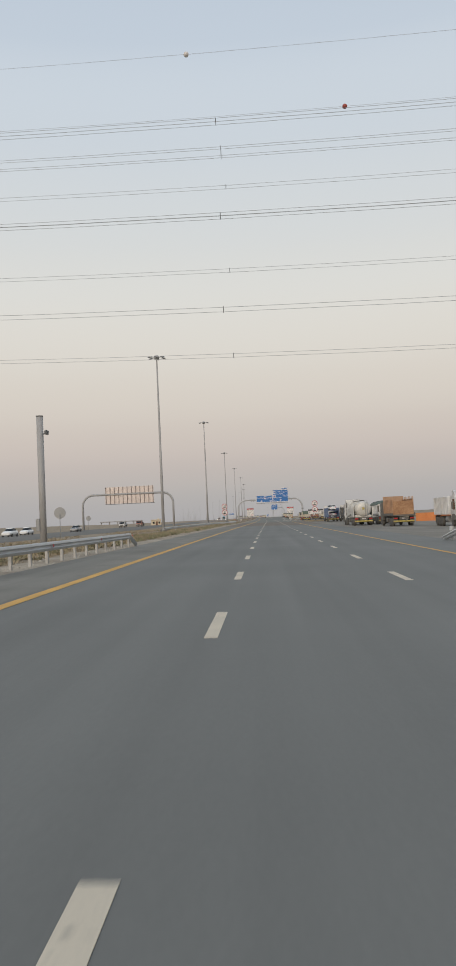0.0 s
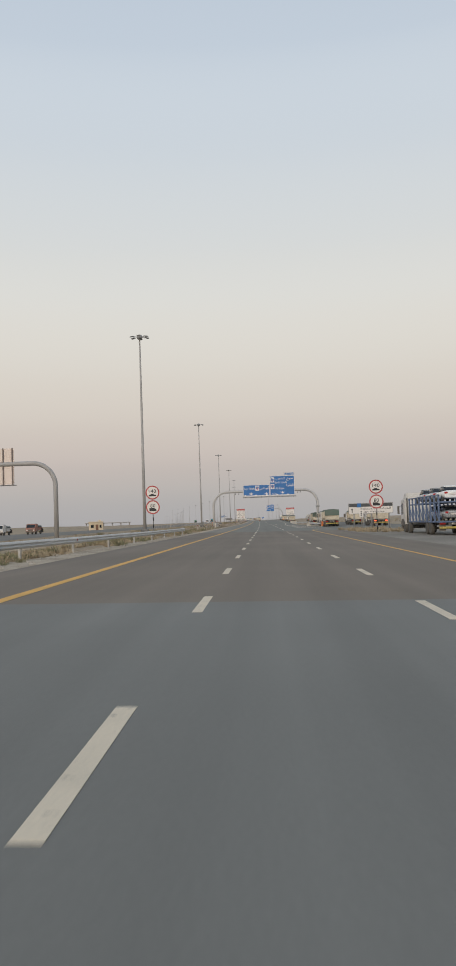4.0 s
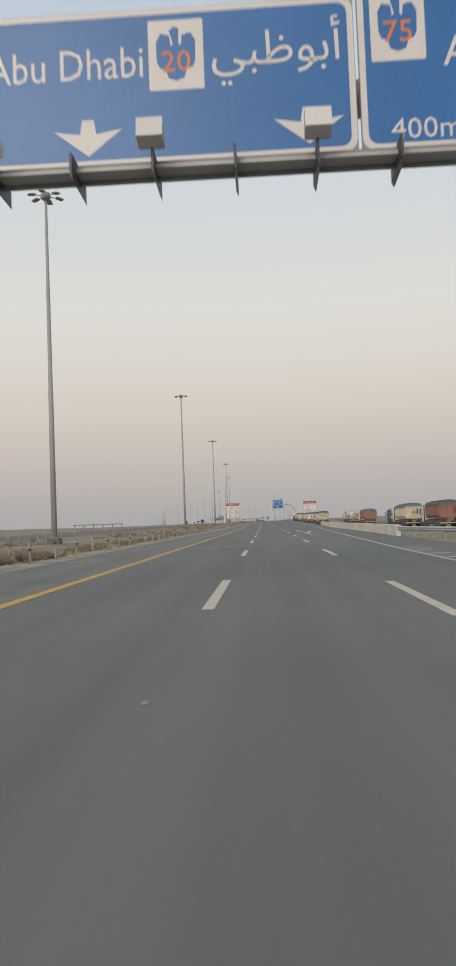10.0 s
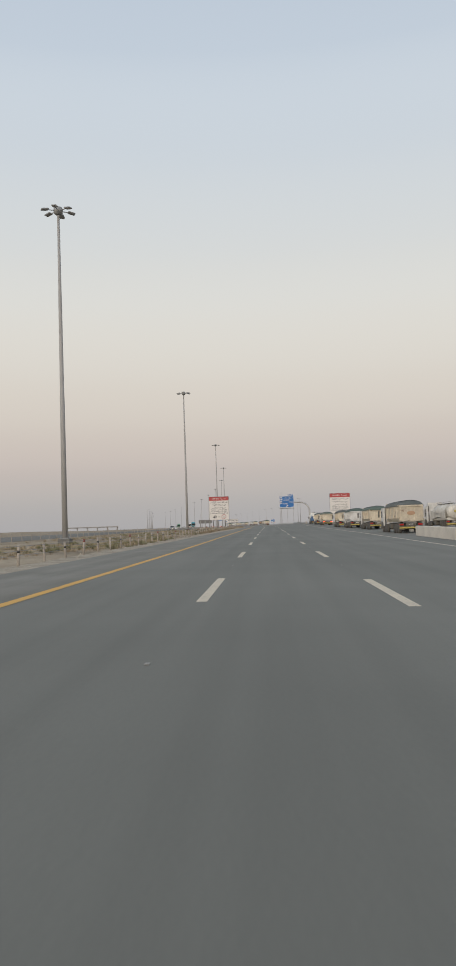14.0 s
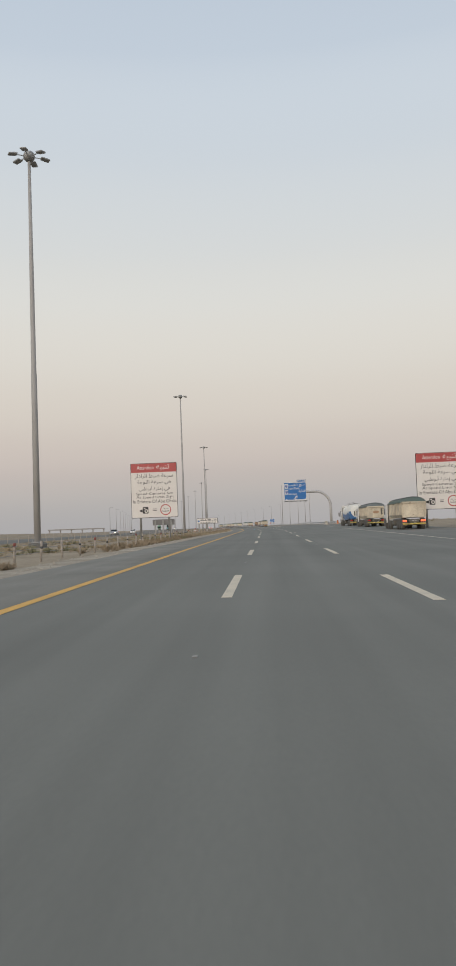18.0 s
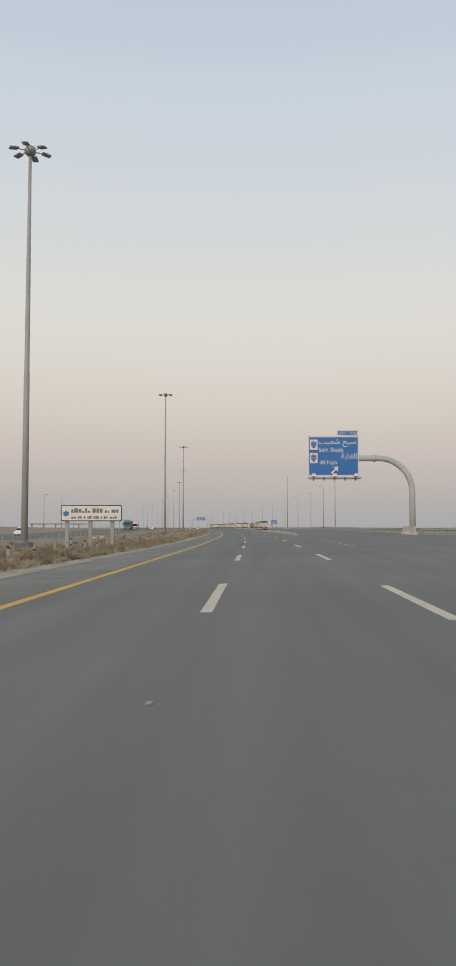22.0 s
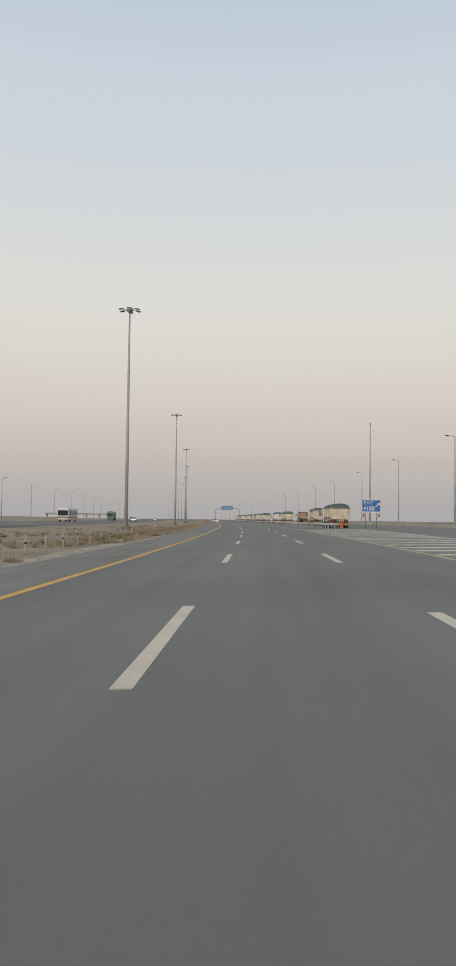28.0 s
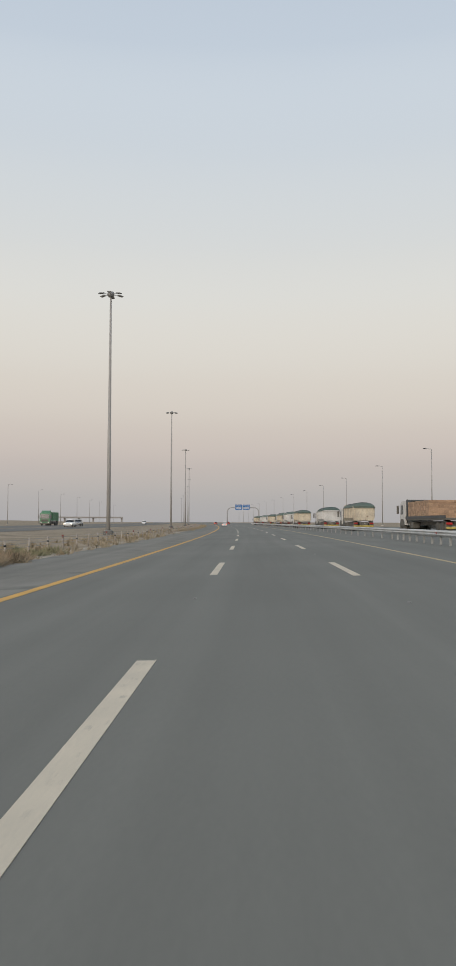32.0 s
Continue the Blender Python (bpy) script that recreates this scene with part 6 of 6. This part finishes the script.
def box_truck(label, paint, cab_paint, L=8.5, h=3.7, ribs=True):
    g = thing("box_truck", label, "lorry", group="parked box lorries")
    chassis(g, 0.1, L + 2.6, [1.2, 2.5, 3.7, L + 1.6], fuel=L - 2.4)
    b = part("cargo_box", made(box, -1.25, 1.25, 0.05, L, 1.2, h, 0.03), paint, g)
    for i in range(int(L / 0.6)):
        for x in (-1, 1):
            part("panel_rib", made(box, min(x * 1.25, x * 1.285), max(x * 1.25, x * 1.285), 0.3 + 0.6 * i, 0.42 + 0.6 * i, 1.25, h - 0.05), paint, b)
    for x in (-0.6, 0.02):
        part("rear_door", made(box, x - 0.6 + 0.01, x + 0.58, 0.0, 0.06, 1.3, h - 0.1, 0.015), paint, b)
    truck_cab(g, L + 3.2, cab_paint)
    return g


box_truck("rusty brown ribbed container lorry with a maroon cab", RUSTY_BOX, MAROON).matrix_basis = on(384.3, 23.5)
stake = flatbed("blue slatted stake-bed lorry behind the parapet", None, TRUCK_BLUE, 7.0)
stake.matrix_basis = on(453, 26.3)
for i in range(8):
    for x in (-1.28, 1.28):
        part("stake_slat", made(box, x - 0.03, x + 0.03, 0.2 + 0.92 * i, 0.32 + 0.92 * i, 1.75, 2.75), TRUCK_BLUE, stake)
for i in range(5):
    part("rear_slat", made(box, -1.2 + 0.55 * i, -1.05 + 0.55 * i, -0.02, 0.05, 1.3, 2.7), TRUCK_BLUE, stake)
for z in (2.0, 2.35, 2.68):
    for x in (-1.3, 1.3):
        part("stake_rail", made(box, x - 0.02, x + 0.02, 0.0, 7.0, z - 0.05, z + 0.05), TRUCK_BLUE, stake)
bt = box_truck("white cab lorry parked nose toward the road", WHITE_PAINT, WHITE_PAINT, 7.0, 3.1)
bt.matrix_basis = on(103, 20.6, 0, 180)
box_truck("bright green box lorry on the opposite carriageway", GREEN_PAINT, GREEN_PAINT, 7.0, 3.3).matrix_basis = on(1158, -46, 0, 180)
box_truck("teal lorry with trailer on the opposite carriageway", BROWN_BOX, TEAL, 8.5, 3.3).matrix_basis = on(945, -36, 0, 180)


def loft(bm, sections, n=16, p=3.2):
    """Rounded cross-sections (y, half width, z low, z high), joined along y."""
    rings = []
    for y, w, z0, z1 in sections:
        zc, h = (z0 + z1) / 2, (z1 - z0) / 2
        ring = []
        for k in range(n):
            a = math.tau * (k + 0.5) / n
            c, s = math.cos(a), math.sin(a)
            ring.append(bm.verts.new((w * math.copysign(abs(c) ** (2 / p), c), y, zc + h * math.copysign(abs(s) ** (2 / p), s))))
        rings.append(ring)
    for a, b in zip(rings, rings[1:]):
        for k in range(n):
            bm.faces.new((a[k], a[(k + 1) % n], b[(k + 1) % n], b[k])).smooth = True
    bm.faces.new(rings[0][::-1])
    bm.faces.new(rings[-1])


def car(label, paint, lit=False, category="car", tall=0.0, parent=None, m=None, light=None):
    g = thing("car", label, category, m) if parent is None else part("carried_car", made(box, -0.3, 0.3, 1.5, 2.5, 0.3, 0.4), CHASSIS, parent, m=m)
    t = tall
    part("body", made(loft, [(0.0, 0.72, 0.42, 0.82 + t), (0.08, 0.82, 0.28, 0.98 + t), (0.7, 0.88, 0.2, 1.02 + t), (2.2, 0.9, 0.18, 0.98 + t), (3.4, 0.89, 0.2, 0.95 + t * 0.7), (4.2, 0.84, 0.24, 0.82 + t * 0.5), (4.5, 0.68, 0.34, 0.66 + t * 0.4)], 20), paint, g)
    part("windows", made(loft, [(0.45, 0.62, 0.85 + t, 0.98 + t), (1.05, 0.66, 0.85 + t, 1.36 + t), (1.6, 0.67, 0.85 + t, 1.43 + t), (2.4, 0.66, 0.85 + t, 1.4 + t), (3.3, 0.6, 0.85 + t, 0.96 + t)], 16), GLASS, g)
    part("roof", made(loft, [(1.0, 0.58, 1.33 + t, 1.39 + t), (1.3, 0.62, 1.36 + t, 1.46 + t), (2.2, 0.62, 1.36 + t, 1.465 + t), (2.6, 0.57, 1.3 + t, 1.4 + t)], 14), paint, g)
    for x in (-0.78, 0.78):
        for y in (0.85, 3.55):
            wheel(g, x, y, 0.64)
        part("tail_light", made(box, x * 0.82 - 0.14, x * 0.82 + 0.14, -0.02, 0.12, 0.68 + t, 0.86 + t, 0.02), TAIL_LIT if lit else TAIL_RED, g)
        part("headlight", made(box, x * 0.8 - 0.14, x * 0.8 + 0.14, 4.3, 4.44, 0.55 + t * 0.5, 0.7 + t * 0.5, 0.02), light or SIGN_WHITE, g)
    part("rear_bumper", made(box, -0.78, 0.78, -0.06, 0.15, 0.28, 0.5, 0.05), paint, g)
    part("number_plate", made(box, -0.26, 0.26, -0.075, -0.05, 0.56, 0.68), SIGN_WHITE, g)
    return g


car("white saloon car with lit tail lights on the carriageway", CAR_WHITE, True, m=on(1212, -1.9))
car("small red car far ahead on the carriageway", CAR_RED, True, m=on(1390, -2.0))
car("white car far ahead on the carriageway", CAR_WHITE, True, m=on(1360, 1.9))
car("orange red car far ahead on the carriageway", CAR_RED, True, m=on(1400, 5.4))
for s, lat, p in ((150, -44, CAR_WHITE), (172, -48, CAR_WHITE), (200, -45, CAR_SILVER), (215, -48.5, CAR_WHITE), (735, -36, CAR_SILVER), (800, -40, CAR_WHITE), (1120, -34, CAR_WHITE), (1145, -37, CAR_SILVER), (1300, -35, CAR_WHITE)):
    car("oncoming car on the opposite carriageway" if p is CAR_SILVER else "white oncoming car on the opposite carriageway", p, tall=0.12, m=on(s, lat, 0, 180), light=HEAD_LIT if s in (735, 1120) else None)


def pickup(label, paint, m):
    g = thing("light_truck", label, "light truck", m)
    chassis(g, 0.05, 4.6, [], rear=True)
    for x in (-0.8, 0.8):
        for y in (1.0, 4.0):
            wheel(g, x, y, 0.72)
    o = [(3.0, 0.6), (4.98, 0.5), (5.05, 0.62), (5.05, 1.06), (4.98, 1.16), (4.8, 1.25), (4.5, 1.88), (4.38, 1.98), (3.2, 2.02), (3.05, 1.9)]
    cab = part("cab", made(prism_x, o, -0.9, 0.9), paint, g)
    part("windscreen", made(prism_x, [(4.78, 1.3), (4.5, 1.85), (4.53, 1.86), (4.82, 1.3)], -0.8, 0.8), GLASS, cab)
    part("cargo_bed", made(plate, [(-0.95, 0.85), (0.95, 0.85), (0.95, 1.35), (0.9, 1.35), (0.9, 0.95), (-0.9, 0.95), (-0.9, 1.35), (-0.95, 1.35)], 0.05, 2.9), paint, g)
    part("grille", made(box, -0.45, 0.45, 5.03, 5.07, 0.7, 0.98, 0.01), CHASSIS, cab)
    part("roof_rack", made(box, -0.8, 0.8, 3.2, 4.3, 2.0, 2.06, 0.02), STEEL, cab)
    part("cargo_cover", made(box, -0.9, 0.9, 0.2, 2.8, 1.3, 1.75, 0.15), TARP_GREY, g)
    for x in (-0.65, 0.65):
        part("headlight", made(box, x - 0.14, x + 0.14, 5.0, 5.08, 0.75, 0.95, 0.02), SIGN_WHITE, cab)
    part("bumper", made(box, -0.92, 0.92, 4.9, 5.12, 0.4, 0.62, 0.04), CHASSIS, g)
    return g


pickup("white light lorry on the opposite carriageway", WHITE_PAINT, on(284, -49.4, 0, 180))
pickup("light lorry with red cab on the opposite carriageway", RED_BOX, on(286, -43.8, 0, 180))
pickup("white light lorry parked facing the road", WHITE_PAINT, on(178.5, 17.2, -0.05, 180) @ Matrix.Scale(0.82, 4))


def car_carrier(label, frame, s, lat, paints):
    g = thing("car_carrier", label, "lorry", on(s, lat), group="parked car carriers")
    chassis(g, 0.1, 15.5, [3.5, 4.8, 12.5, 14.8])
    for z in (1.05, 2.55):
        part("deck", made(box, -1.2, 1.2, 0.0, 12, z - 0.08, z + 0.02), frame, g)
    for i in range(9):
        for x in (-1, 1):
            part("frame_post", made(box, x * 1.2 - 0.06, x * 1.2 + 0.06, 0.05 + 1.48 * i, 0.18 + 1.48 * i, 1.0, 3.1), frame, g)
    for i in range(8):
        for x in (-1, 1):
            part("brace", made(tube, [(x * 1.22, 0.1 + 1.48 * i, 1.1), (x * 1.22, 1.55 + 1.48 * i, 2.5)], 0.04, 5), frame, g)
    for x in (-1, 1):
        part("top_rail", made(box, x * 1.22 - 0.05, x * 1.22 + 0.05, 0, 12, 3.02, 3.1), frame, g)
    truck_cab(g, 16.5, WHITE_PAINT)
    i = 0
    for z in (1.07, 2.57):
        for y in (0.4, 4.4, 8.1)[: 3 if z > 2 else 2]:
            c = car("new car carried on a transporter deck", paints[i % len(paints)], m=on(s, lat) @ pose(0, y, z + 0.02) @ Matrix.Scale(0.82, 4))
            i += 1


car_carrier("car transporter with a grey frame full of cars", DARK_STEEL, 180, 18.2, [CAR_RED, CAR_SILVER, CAR_SILVER, CAR_RED])
car_carrier("car transporter with a dark blue frame full of cars", CARRIER_BLUE, 192, 15.4, [CAR_SILVER, CAR_SILVER, CAR_WHITE])


def bus(label, paint, m):
    g = thing("bus", label, "bus", m)
    b = part("body", made(box, -1.25, 1.25, 0, 11, 0.45, 3.2, 0.18), paint, g)
    for i in range(7):
        for x in (-1, 1):
            part("window", made(box, min(x * 1.24, x * 1.262), max(x * 1.24, x * 1.262), 0.6 + 1.4 * i, 1.85 + 1.4 * i, 1.5, 2.6), GLASS, b)
    part("windscreen", made(box, -1.1, 1.1, 10.98, 11.02, 1.45, 2.6), GLASS, b)
    part("red_band", made(box, -1.26, 1.26, 0.2, 11.01, 0.85, 1.25, 0.02), RED_BOX, b)
    for x in (-0.9, 0.9):
        part("headlight", made(box, x - 0.16, x + 0.16, 11.0, 11.03, 0.62, 0.8, 0.01), SIGN_WHITE, b)
    part("rear_window", made(box, -1.0, 1.0, -0.02, 0.02, 1.7, 2.7), GLASS, b)
    for x in (-1.05, 1.05):
        for y in (2.4, 8.8):
            wheel(g, x, y, 0.95)
    return g


bus("white coach on the opposite carriageway", WHITE_PAINT, on(1020, -38.5, 0, 180))
